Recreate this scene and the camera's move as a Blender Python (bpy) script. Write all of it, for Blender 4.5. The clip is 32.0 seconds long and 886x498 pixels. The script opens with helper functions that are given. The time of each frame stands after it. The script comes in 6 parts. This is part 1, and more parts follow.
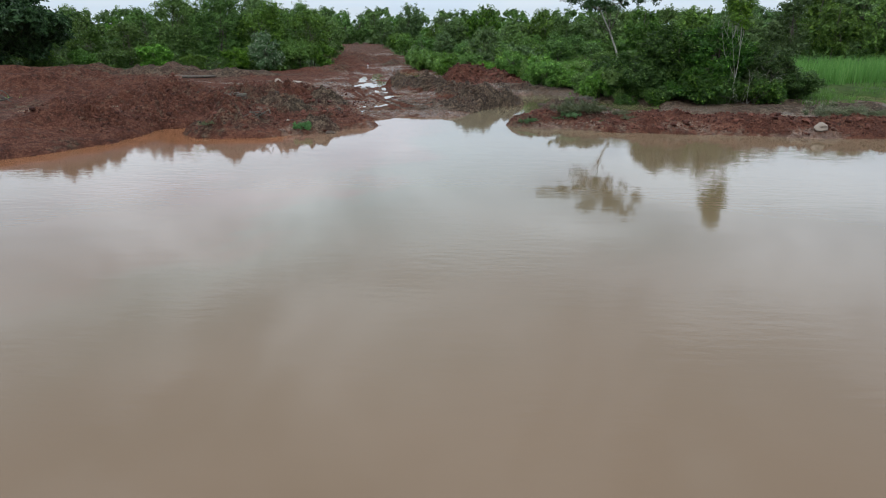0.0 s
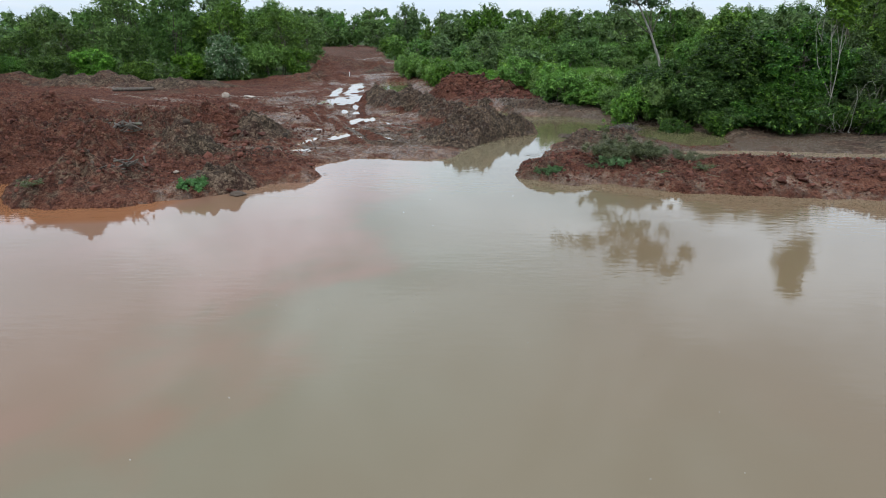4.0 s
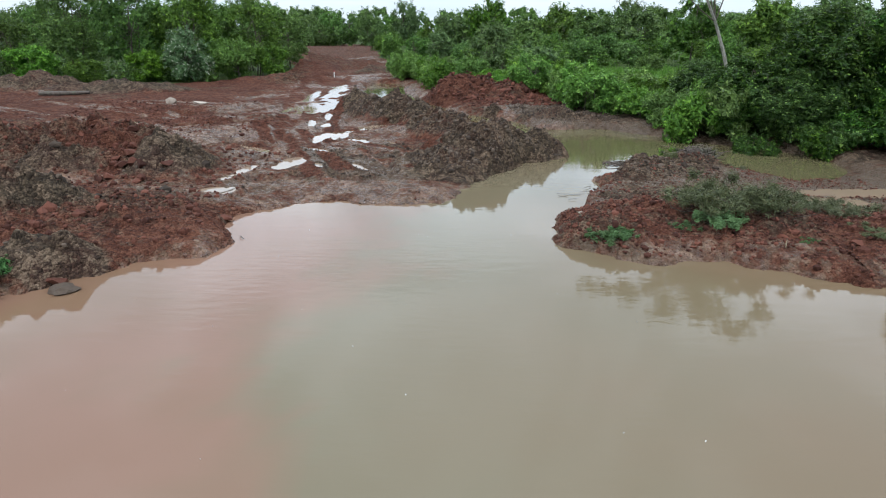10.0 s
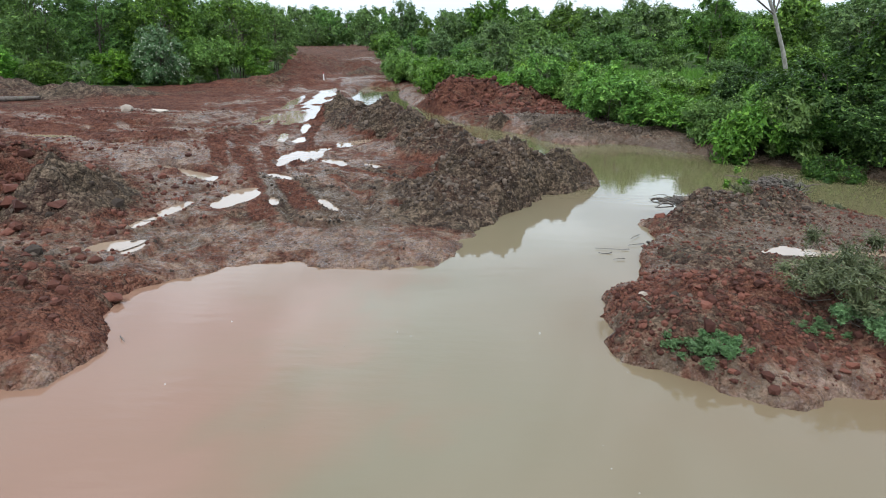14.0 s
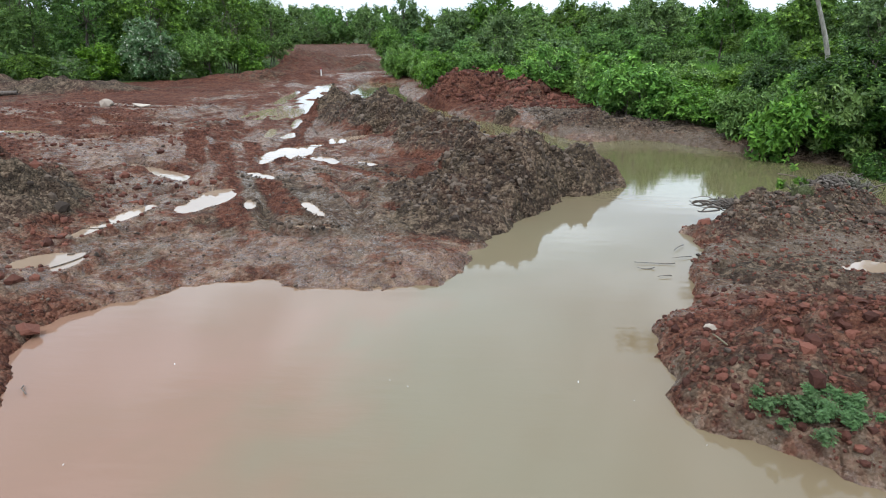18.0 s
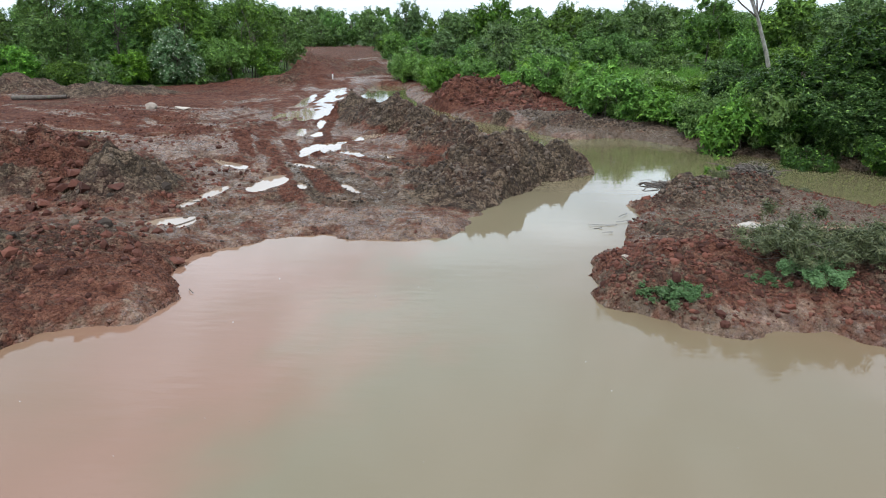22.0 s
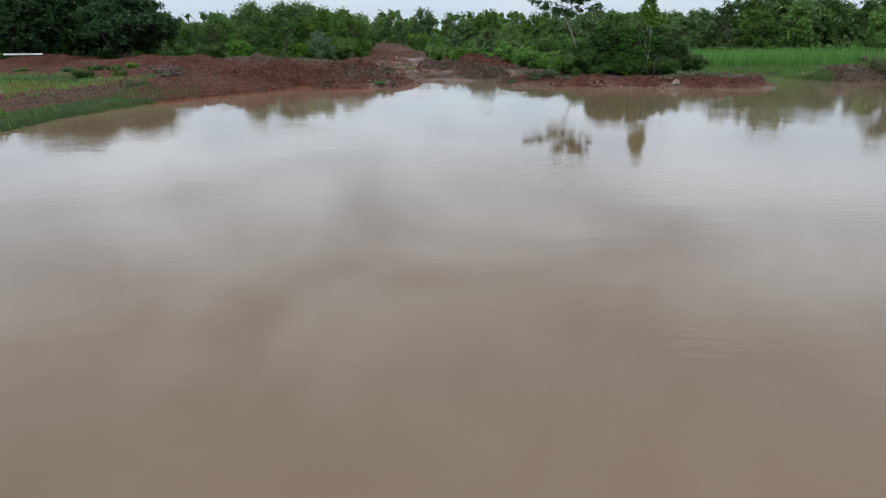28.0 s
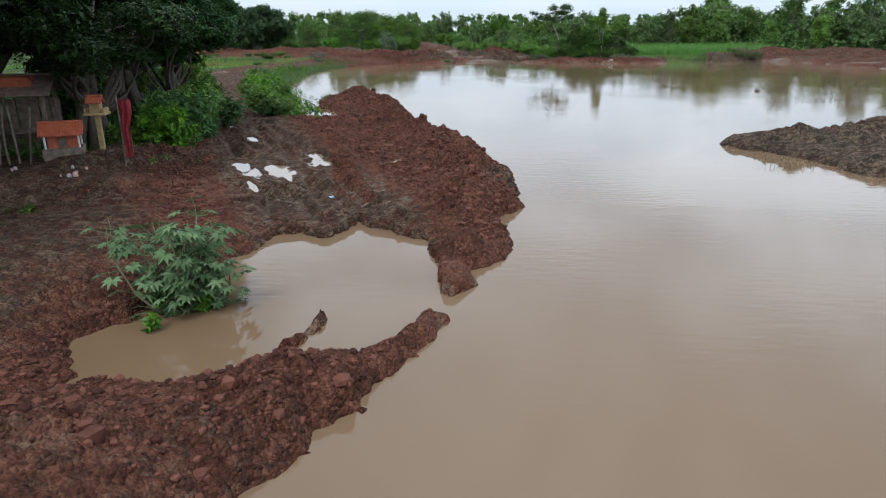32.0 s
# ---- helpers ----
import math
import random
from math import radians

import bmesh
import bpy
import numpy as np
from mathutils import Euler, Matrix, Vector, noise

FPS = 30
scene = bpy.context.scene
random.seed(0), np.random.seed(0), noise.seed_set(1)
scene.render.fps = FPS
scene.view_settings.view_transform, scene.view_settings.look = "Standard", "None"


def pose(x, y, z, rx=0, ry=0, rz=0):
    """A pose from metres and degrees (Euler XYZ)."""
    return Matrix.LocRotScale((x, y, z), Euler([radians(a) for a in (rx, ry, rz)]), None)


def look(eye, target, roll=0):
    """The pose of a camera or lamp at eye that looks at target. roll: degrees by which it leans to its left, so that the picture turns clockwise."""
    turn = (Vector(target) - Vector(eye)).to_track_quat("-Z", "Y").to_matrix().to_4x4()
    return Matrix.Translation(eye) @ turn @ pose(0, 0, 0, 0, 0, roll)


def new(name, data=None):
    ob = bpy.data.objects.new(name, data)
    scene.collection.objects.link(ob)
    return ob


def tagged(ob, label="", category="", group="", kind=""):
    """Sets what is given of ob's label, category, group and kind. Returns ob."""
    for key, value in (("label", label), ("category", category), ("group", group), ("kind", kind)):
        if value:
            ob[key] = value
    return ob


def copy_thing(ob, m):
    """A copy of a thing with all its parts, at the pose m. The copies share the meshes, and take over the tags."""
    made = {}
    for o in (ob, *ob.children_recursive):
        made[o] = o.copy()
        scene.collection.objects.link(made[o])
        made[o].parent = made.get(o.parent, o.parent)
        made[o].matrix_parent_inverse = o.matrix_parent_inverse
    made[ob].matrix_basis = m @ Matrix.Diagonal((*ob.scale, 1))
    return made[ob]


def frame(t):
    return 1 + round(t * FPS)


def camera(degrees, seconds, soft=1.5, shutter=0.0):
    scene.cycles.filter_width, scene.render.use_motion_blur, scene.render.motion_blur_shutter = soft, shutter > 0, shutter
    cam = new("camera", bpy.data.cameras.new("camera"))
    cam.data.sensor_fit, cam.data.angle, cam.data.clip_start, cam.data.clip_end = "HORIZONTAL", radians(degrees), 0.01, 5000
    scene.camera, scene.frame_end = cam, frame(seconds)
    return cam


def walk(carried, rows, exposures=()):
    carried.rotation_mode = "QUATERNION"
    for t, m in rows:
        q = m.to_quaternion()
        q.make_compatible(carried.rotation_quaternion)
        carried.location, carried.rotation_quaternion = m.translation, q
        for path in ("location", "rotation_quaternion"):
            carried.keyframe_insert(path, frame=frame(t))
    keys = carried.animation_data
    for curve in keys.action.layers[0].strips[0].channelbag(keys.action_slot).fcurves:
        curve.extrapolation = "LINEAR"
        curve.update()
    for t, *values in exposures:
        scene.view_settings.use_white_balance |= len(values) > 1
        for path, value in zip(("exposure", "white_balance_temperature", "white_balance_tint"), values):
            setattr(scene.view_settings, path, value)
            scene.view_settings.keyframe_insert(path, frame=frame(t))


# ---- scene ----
cam = camera(70.8, 32.0, 1.1)
# seconds, x, y, z, yaw, pitch, roll: a drone that creeps forward over the pond, hovers, then backs away
PATH = [
    (0.0, 0.01, -0.00, 5.00, -0.22, -19.20, -0.05),
    (0.5, 0.12, 2.33, 5.03, -0.20, -19.18, -0.06),
    (1.0, 0.25, 4.42, 5.06, -0.14, -19.14, -0.06),
    (1.5, 0.40, 6.34, 5.10, -0.11, -19.10, -0.05),
    (2.0, 0.55, 8.02, 5.15, -0.05, -19.08, -0.02),
    (2.5, 0.72, 9.26, 5.19, -0.00, -19.07, -0.02),
    (3.0, 0.85, 10.48, 5.20, 0.01, -19.07, 0.00),
    (3.5, 0.95, 11.68, 5.12, 0.02, -19.07, 0.00),
    (5.5, 1.17, 15.50, 4.85, 0.07, -19.03, -0.04),
    (6.0, 1.14, 16.38, 4.78, 0.06, -19.02, -0.06),
    (6.5, 1.11, 17.20, 4.70, 0.07, -19.01, -0.07),
    (7.0, 1.12, 18.01, 4.60, 0.06, -18.99, -0.07),
    (7.5, 1.18, 18.73, 4.55, 0.07, -18.99, -0.06),
    (8.0, 1.25, 19.47, 4.52, 0.10, -18.98, -0.05),
    (8.5, 1.24, 20.16, 4.53, 0.09, -18.98, -0.03),
    (9.0, 1.23, 20.82, 4.51, 0.10, -19.00, -0.01),
    (9.5, 1.24, 21.43, 4.49, 0.10, -19.00, 0.00),
    (10.0, 1.25, 22.19, 4.46, 0.10, -19.01, 0.02),
    (10.5, 1.26, 22.87, 4.42, 0.11, -19.01, 0.05),
    (11.0, 1.28, 23.57, 4.37, 0.11, -18.99, 0.08),
    (11.5, 1.30, 24.23, 4.35, 0.13, -18.99, 0.08),
    (12.0, 1.31, 24.93, 4.32, 0.14, -19.00, 0.06),
    (12.5, 1.33, 25.61, 4.31, 0.15, -18.99, 0.03),
    (13.0, 1.34, 26.27, 4.30, 0.15, -18.98, 0.02),
    (13.5, 1.35, 26.93, 4.31, 0.16, -18.98, 0.01),
    (14.0, 1.37, 27.57, 4.30, 0.16, -18.97, 0.00),
    (14.5, 1.40, 28.18, 4.32, 0.19, -18.96, 0.00),
    (15.0, 1.42, 28.77, 4.33, 0.19, -18.96, 0.02),
    (15.5, 1.45, 29.35, 4.34, 0.22, -18.96, 0.03),
    (17.5, 1.33, 29.89, 4.36, 0.31, -18.96, 0.09),
    (18.0, 1.30, 29.84, 3.78, 0.31, -18.97, 0.08),
    (18.5, 1.28, 29.88, 3.65, 0.31, -18.98, 0.09),
    (19.0, 1.28, 29.94, 3.90, 0.33, -18.97, 0.11),
    (19.5, 1.30, 29.96, 4.11, 0.37, -18.96, 0.12),
    (20.0, 1.30, 29.92, 4.23, 0.36, -18.96, 0.13),
    (20.5, 1.31, 29.83, 4.27, 0.37, -18.96, 0.13),
    (21.0, 1.28, 29.20, 4.32, 0.40, -18.95, 0.11),
    (21.5, 1.25, 27.79, 4.37, 0.41, -18.96, 0.10),
    (22.0, 1.18, 25.59, 4.36, 0.42, -18.95, 0.10),
    (22.5, 1.13, 22.94, 4.38, 0.48, -18.95, 0.11),
    (23.0, 1.05, 19.93, 4.43, 0.51, -18.96, 0.09),
    (23.5, 0.92, 16.35, 4.44, 0.51, -18.95, 0.09),
    (24.0, 0.79, 12.45, 4.52, 0.53, -18.95, 0.08),
    (24.5, 0.69, 8.37, 4.60, 0.54, -18.96, 0.07),
    (25.0, 0.58, 4.31, 4.55, 0.54, -18.96, 0.07),
    (25.5, 0.40, 0.55, 4.45, 0.52, -18.96, 0.07),
    (27.5, -0.74, -19.49, 4.55, 0.27, -19.05, 0.10),
    (28.0, -1.15, -25.38, 4.59, 0.28, -19.07, 0.11),
    (28.5, -1.68, -31.40, 4.56, 0.28, -19.10, 0.12),
    (29.0, -2.19, -37.20, 4.58, 0.30, -19.10, 0.12),
    (29.5, -2.78, -42.74, 4.44, 0.34, -19.11, 0.11),
    (30.0, -3.10, -48.93, 4.52, 0.44, -19.12, 0.09),
    (30.5, -3.63, -54.87, 4.66, 0.51, -19.13, 0.06),
    (31.0, -4.32, -60.91, 4.63, 0.55, -19.12, 0.04),
    (31.5, -5.39, -66.83, 4.59, 0.56, -19.10, 0.03),
    (32.0, -6.70, -72.88, 4.60, 0.58, -19.09, 0.03),
]
EXPOSURES = [(0.0, 0.05, 6150, 10), (3.0, 0.17, 6150, 10), (6.0, 0.28, 6150, 10), (9.0, 0.36, 6150, 10), (13.0, 0.57, 6150, 10), (19.0, 0.66, 6150, 10), (21.0, 0.65, 6150, 10), (22.0, 0.6, 6150, 10), (23.0, 0.42, 6150, 10), (25.0, 0.1, 6150, 10), (28.0, -0.04, 6150, 10), (30.0, 0.0, 6150, 10), (32.0, 0.24, 6150, 10)]
walk(cam, [(t, pose(x, y, z, 90 + pitch, roll, yaw)) for t, x, y, z, yaw, pitch, roll in PATH], EXPOSURES)

# ---- light: a bright overcast sky and a veiled sun ----
SUN_UP, SUN_ROUND = radians(58), radians(200)
world = bpy.data.worlds.new("overcast_sky")
scene.world = world
world.use_nodes = True


class Nodes:
    """A small helper that adds nodes to a tree and links them."""

    def __init__(self, tree):
        self.tree = tree
        tree.nodes.clear()

    def add(self, kind, **ins):
        n = self.tree.nodes.new("ShaderNode" + kind)
        for key, value in ins.items():
            k = int(key[1:]) if key[0] == "i" and key[1:].isdigit() else key.replace("_", " ")
            self.plug(n.inputs[k], value)
        return n

    def plug(self, socket, value):
        if isinstance(value, bpy.types.NodeSocket):
            self.tree.links.new(value, socket)
        elif isinstance(value, bpy.types.Node):
            self.tree.links.new(value.outputs[0], socket)
        else:
            if isinstance(value, tuple) and len(value) == 3 and socket.type == "RGBA":
                value = (*value, 1.0)
            socket.default_value = value

    def mix(self, fac, a, b, blend="MIX"):
        n = self.tree.nodes.new("ShaderNodeMix")
        n.data_type, n.blend_type = "RGBA", blend
        for socket, value in ((n.inputs[0], fac), (n.inputs[6], a), (n.inputs[7], b)):
            self.plug(socket, value)
        return n.outputs[2]

    def calc(self, op, a, b=0.0, c=0.0, clamp=False):
        n = self.tree.nodes.new("ShaderNodeMath")
        n.operation, n.use_clamp = op, clamp
        for socket, value in zip(n.inputs, (a, b, c)):
            self.plug(socket, value)
        return n.outputs[0]

    def span(self, value, a, b, c=0.0, d=1.0):
        n = self.tree.nodes.new("ShaderNodeMapRange")
        for k, v in zip((0, 1, 2, 3, 4), (value, a, b, c, d)):
            self.plug(n.inputs[k], v)
        return n.outputs[0]

    def noise(self, vector, scale, detail=4.0, rough=0.55, warp=0.0):
        n = self.add("TexNoise", Scale=scale, Detail=detail, Roughness=rough, Distortion=warp)
        if vector is not None:
            self.plug(n.inputs["Vector"], vector)
        return n.outputs["Fac"]

    def finish(self, shader, kind="OutputMaterial"):
        out = self.add(kind)
        self.plug(out.inputs[0], shader)


def make_sky():
    w = Nodes(world.node_tree)
    sky = w.add("TexSky")
    sky.sky_type, sky.sun_disc, sky.sun_elevation, sky.sun_rotation, sky.dust_density = "NISHITA", False, SUN_UP, SUN_ROUND, 3.0
    way = w.add("TexCoord").outputs["Generated"]
    sep = w.add("SeparateXYZ", i0=way)
    high = w.calc("MAXIMUM", sep.outputs[2], 0.0)
    up = w.calc("ADD", high, 0.22)
    flat = w.add("CombineXYZ", X=w.calc("DIVIDE", sep.outputs[0], up), Y=w.calc("DIVIDE", sep.outputs[1], up), Z=0.0)
    puffs = w.span(w.noise(flat, 1.5, 5.0, 0.55, 0.6), 0.4, 0.62)
    thick = w.calc("MULTIPLY", w.span(puffs, 0.0, 1.0, -0.3, 0.22), w.span(high, 0.06, 0.3))
    # an overcast sky is brightest overhead
    share = w.calc("MULTIPLY", w.calc("ADD", w.span(high, 0.03, 0.17, 0.47, 0.8), w.span(high, 0.25, 0.8, 0.0, 0.08)), w.calc("ADD", 1.0, thick))
    cloud = w.mix(1.0, w.mix(puffs, (13.5, 15.5, 17.3), (14.6, 16.1, 17.2)), share, "MULTIPLY")
    veil = w.mix(0.9, sky.outputs[0], cloud)
    back = w.add("Background", Color=veil, Strength=0.105)
    w.finish(back, "OutputWorld")


make_sky()
sun = new("sun", bpy.data.lights.new("sun", "SUN"))
sun.data.energy, sun.data.angle, sun.data.color = 1.4, radians(12), (1.0, 0.98, 0.95)
sun.matrix_world = look((0, 0, 60), (60 * math.cos(SUN_UP) * -math.sin(SUN_ROUND), -60 * math.cos(SUN_UP) * math.cos(SUN_ROUND), 60 - 60 * math.sin(SUN_UP)))


# ---- numbers and shapes ----
def lattice(ix, iy, seed):
    h = (ix * 374761393 + iy * 668265263 + seed * 974634777) & 0x7FFFFFFF
    h = ((h ^ (h >> 13)) * 1274126177) & 0x7FFFFFFF
    return ((h ^ (h >> 16)) & 0xFFFF) / 65535.0


def value_noise(x, y, seed):
    ix, iy = np.floor(x).astype(np.int64), np.floor(y).astype(np.int64)
    u, v = x - ix, y - iy
    u, v = u * u * u * (u * (u * 6 - 15) + 10), v * v * v * (v * (v * 6 - 15) + 10)
    a, b = lattice(ix, iy, seed), lattice(ix + 1, iy, seed)
    c, d = lattice(ix, iy + 1, seed), lattice(ix + 1, iy + 1, seed)
    return (a * (1 - u) + b * u) * (1 - v) + (c * (1 - u) + d * u) * v


def fbm(x, y, size, octaves=4, seed=0, gain=0.5):
    """Layered noise from -1 to 1 whose largest lumps are size metres wide."""
    total, amp, norm, s = 0.0, 1.0, 0.0, 1.0 / size
    for k in range(octaves):
        a = 0.6 + 0.7 * k
        xr, yr = x * math.cos(a) - y * math.sin(a), x * math.sin(a) + y * math.cos(a)
        total = total + amp * (value_noise(xr * s + 17.3 * k, yr * s - 9.1 * k, seed + k) * 2 - 1)
        norm, amp, s = norm + amp, amp * gain, s * 2.03
    return total / norm


def clod_bumps(x, y, size, seed):
    """Rounded lumps of differing height, about size metres apart."""
    gx_, gy_ = x / size, y / size
    ix, iy = np.floor(gx_).astype(np.int64), np.floor(gy_).astype(np.int64)
    best, tall = np.full(x.shape, 9.0), np.zeros(x.shape)
    for dx in (-1, 0, 1):
        for dy in (-1, 0, 1):
            cx, cy = ix + dx, iy + dy
            far = (cx + lattice(cx, cy, seed) - gx_) ** 2 + (cy + lattice(cx, cy, seed + 1) - gy_) ** 2
            nearer = far < best
            tall = np.where(nearer, lattice(cx, cy, seed + 2), tall)
            best = np.where(nearer, far, best)
    return np.sqrt(np.maximum(0, 1 - best / 0.55)) * (0.25 + 0.9 * tall * tall)


def inside_depth(x, y, outline):
    """Distance to a closed outline, positive inside."""
    pts = np.array(outline, float)
    best, odd = np.full(x.shape, 1e9), np.zeros(x.shape, bool)
    for (ax, ay), (bx, by) in zip(pts, np.roll(pts, -1, 0)):
        dx, dy = bx - ax, by - ay
        t = np.clip(((x - ax) * dx + (y - ay) * dy) / (dx * dx + dy * dy), 0, 1)
        best = np.minimum(best, (x - ax - t * dx) ** 2 + (y - ay - t * dy) ** 2)
        if ay != by:
            odd ^= ((ay > y) != (by > y)) & (x < ax + (y - ay) * dx / dy)
    return np.where(odd, 1, -1) * np.sqrt(best)


def line_distance(x, y, pts):
    """Distance to an open line, and the side of it (plus to the left)."""
    best, side = np.full(x.shape, 1e9), np.zeros(x.shape)
    for (ax, ay), (bx, by) in zip(pts, pts[1:]):
        dx, dy = bx - ax, by - ay
        t = np.clip(((x - ax) * dx + (y - ay) * dy) / (dx * dx + dy * dy), 0, 1)
        d = np.hypot(x - ax - t * dx, y - ay - t * dy)
        s = np.sign(dx * (y - ay) - dy * (x - ax))
        side = np.where(d < best, s, side)
        best = np.minimum(best, d)
    return best, side


def smooth(v, a, b):
    t = np.clip((v - a) / (b - a), 0, 1)
    return t * t * (3 - 2 * t)


# ---- the plan: outlines of the water, heaps of spoil, tracks ----
POND_NORTH = [(4.5, 34.8), (3.75, 35.2), (3.6, 35.9), (3.9, 36.9), (4.35, 37.5), (4.9, 38.0), (5.0, 38.6), (5.8, 40.1), (6.1, 41.0), (5.9, 42.4), (3.7, 43.4),
              (2.97, 42.6), (2.3, 41.4), (1.7, 40.2), (1.35, 39.5), (1.1, 39.0), (0.5, 38.8), (-0.4, 38.75), (-0.9, 38.85), (-1.6, 39.28), (-2.8, 39.3), (-3.5, 38.7),
              (-3.85, 38.0), (-4.35, 37.5), (-4.15, 36.9), (-3.65, 35.9), (-3.85, 34.6), (-5.0, 34.1), (-5.6, 33.5), (-6.0, 32.7), (-7.3, 32.0), (-9.0, 31.2), (-12.1, 31.0),
              (-13.2, 32.3), (-13.8, 34.8), (-15.0, 34.0), (-15.6, 29.5)]
POND_WEST = [(-17.2, 26.4), (-19.8, 23.5), (-21.5, 20.0), (-22.3, 16.0), (-23.3, 11.0), (-23.2, 2.0), (-22.0, -8.0), (-21.5, -17.0), (-19.0, -24.0),
             (-17.6, -29.0), (-17.0, -33.0), (-16.0, -36.5), (-14.0, -37.9), (-13.2, -37.4), (-13.5, -34.9), (-15.1, -31.0), (-16.0, -26.8),
             (-14.6, -25.4), (-12.4, -26.2), (-10.8, -30.0), (-8.7, -35.5), (-8.4, -37.2), (-8.4, -40.3), (-6.6, -44.6), (-5.5, -47.3), (-4.8, -50.2),
             (-4.4, -52.2), (-4.5, -54.4), (-4.6, -56.0), (-5.3, -57.4), (-5.05, -59.2), (-5.6, -60.4), (-6.1, -61.0), (-6.0, -61.8), (-6.6, -62.4), (-6.95, -62.2), (-7.1, -60.5), (-7.3, -59.0), (-8.1, -58.4)]
POND_SOUTH = [(-9.0, -57.5), (-9.5, -58.7), (-10.7, -58.8), (-11.1, -59.8), (-11.5, -62.2), (-11.9, -63.6), (-12.6, -64.1), (-12.0, -65.5), (-10.6, -65.3), (-9.3, -64.4), (-8.5, -64.45),
              (-8.0, -64.2), (-7.5, -63.7), (-7.1, -63.1), (-6.7, -63.2), (-6.9, -64.0), (-7.3, -65.0), (-7.8, -66.0), (-8.3, -66.4), (-8.5, -68.0), (-9.5, -74.0), (-13.0, -100.0),
              (20.0, -125.0), (62.0, -95.0)]
POND_EAST = [(66.0, -50.0), (62.0, -20.0), (56.0, 0.0), (52.0, 14.7), (52.3, 24.0), (51.5, 33.0), (47.3, 41.5), (42.0, 40.0), (38.8, 37.4), (36.6, 38.6),
             (31.0, 37.0), (28.6, 31.8), (26.5, 30.6), (22.4, 30.8), (17.5, 31.3), (13.6, 32.1), (9.5, 33.1), (6.9, 34.3), (5.5, 34.1)]
CANAL = [(3.6, 42.2), (3.1, 42.75), (3.7, 44.0), (4.2, 44.8), (5.1, 45.1), (6.3, 46.0), (5.4, 49.0), (3.4, 52.5), (1.2, 56.5), (-1.3, 61.0), (-3.8, 67.0), (-5.6, 74.0), (-5.6, 84.0),
         (-2.6, 83.0), (-2.2, 76.0), (-0.6, 68.0), (1.6, 61.5), (3.4, 58.0), (5.0, 56.6), (5.4, 54.4), (6.6, 53.0), (8.8, 53.4), (10.4, 51.6), (12.0, 49.8),
         (13.8, 47.8), (15.5, 46.0), (15.0, 43.0), (13.6, 41.9), (12.4, 41.7), (11.2, 42.6), (10.3, 43.7), (8.8, 43.5), (7.6, 42.8), (6.2, 41.8), (5.9, 40.6)]
CHANNEL = [(27.8, 30.8), (36.8, 37.6), (35.2, 44.0), (37.0, 50.0), (34.0, 54.0), (30.5, 51.0), (32.0, 45.0), (31.0, 40.0), (28.2, 34.0)]
SIDE_POND = [(-36.5, 14.0), (-35.0, 24.0), (-34.5, 31.0), (-38.0, 38.5), (-46.0, 40.0), (-62.0, 39.0), (-66.0, 28.0), (-58.0, 17.0), (-46.0, 12.5)]
ISLAND = [(4.95, -45.4), (5.5, -44.7), (7.0, -43.6), (9.0, -42.8), (13.0, -41.6), (18.0, -41.0), (21.0, -45.0), (19.0, -51.0), (12.0, -54.0), (8.0, -53.4), (7.2, -51.4),
          (6.9, -49.4), (5.8, -47.2), (5.2, -46.0)]
MUD_RIDGE = [(-9.5, -64.5), (-9.35, -64.0), (-9.1, -63.2), (-8.95, -62.8), (-8.6, -61.6), (-8.5, -61.75), (-8.75, -62.4), (-8.6, -63.5), (-8.8, -64.0), (-8.9, -64.5)]
BARE = [(-30.0, -90.0), (-27.0, -66.0), (-25.0, -57.0), (-24.0, -53.0), (-17.0, -50.8), (-17.0, -47.0), (-20.2, -38.0), (-25.0, -26.0), (-33.0, -8.0), (-34.0, 14.0), (-36.0, 40.0), (-44.0, 62.0),
        (-75.0, 70.0), (-75.0, 82.0), (-45.0, 74.0), (-25.0, 73.0), (-15.0, 82.0), (-16.0, 100.0), (-34.0, 150.0), (-75.0, 240.0), (-22.0, 230.0),
        (-10.0, 140.0), (-6.0, 110.0), (-1.0, 90.0), (2.0, 74.0), (9.0, 66.5), (10.4, 59.0), (11.6, 52.5), (16.0, 47.0), (30.0, 45.0), (34.0, 40.0), (31.0, 28.0), (8.0, 28.0),
        (1.0, -30.0), (0.0, -60.0), (-4.0, -80.0)]
BARE_EAST = [(36.0, 36.0), (38.0, 46.0), (46.0, 48.0), (56.0, 64.0), (90.0, 64.0), (88.0, 20.0), (72.0, -30.0), (50.0, -10.0), (50.0, 30.0)]
BARE_WEST = [(-34.0, 43.0), (-48.0, 43.5), (-66.0, 46.0), (-95.0, 62.0), (-95.0, 88.0), (-62.0, 79.0), (-40.0, 76.0), (-28.0, 60.0)]
VERGE = [(-21.5, 19.5), (-24.5, 19.0), (-26.2, 12.0), (-26.4, 0.0), (-25.5, -12.0), (-23.6, -22.0), (-19.0, -35.0), (-15.0, -38.6), (-14.6, -37.4), (-16.2, -33.0), (-18.6, -24.0),
         (-20.8, -17.0), (-21.4, -8.0), (-22.4, 2.0), (-22.6, 11.0)]
CANAL_MUD = [(4.6, 62.0), (9.6, 61.0), (12.6, 53.6), (17.5, 48.0), (16.0, 44.5), (13.6, 47.4), (10.4, 51.0), (8.6, 53.0), (5.4, 54.0)]
BANK = [(-13.0, -66.5), (-12.6, -63.0), (-12.9, -59.6), (-14.6, -56.4), (-16.4, -53.6), (-19.0, -51.6), (-27.0, -51.0), (-30.0, -68.0), (-18.0, -70.0)]
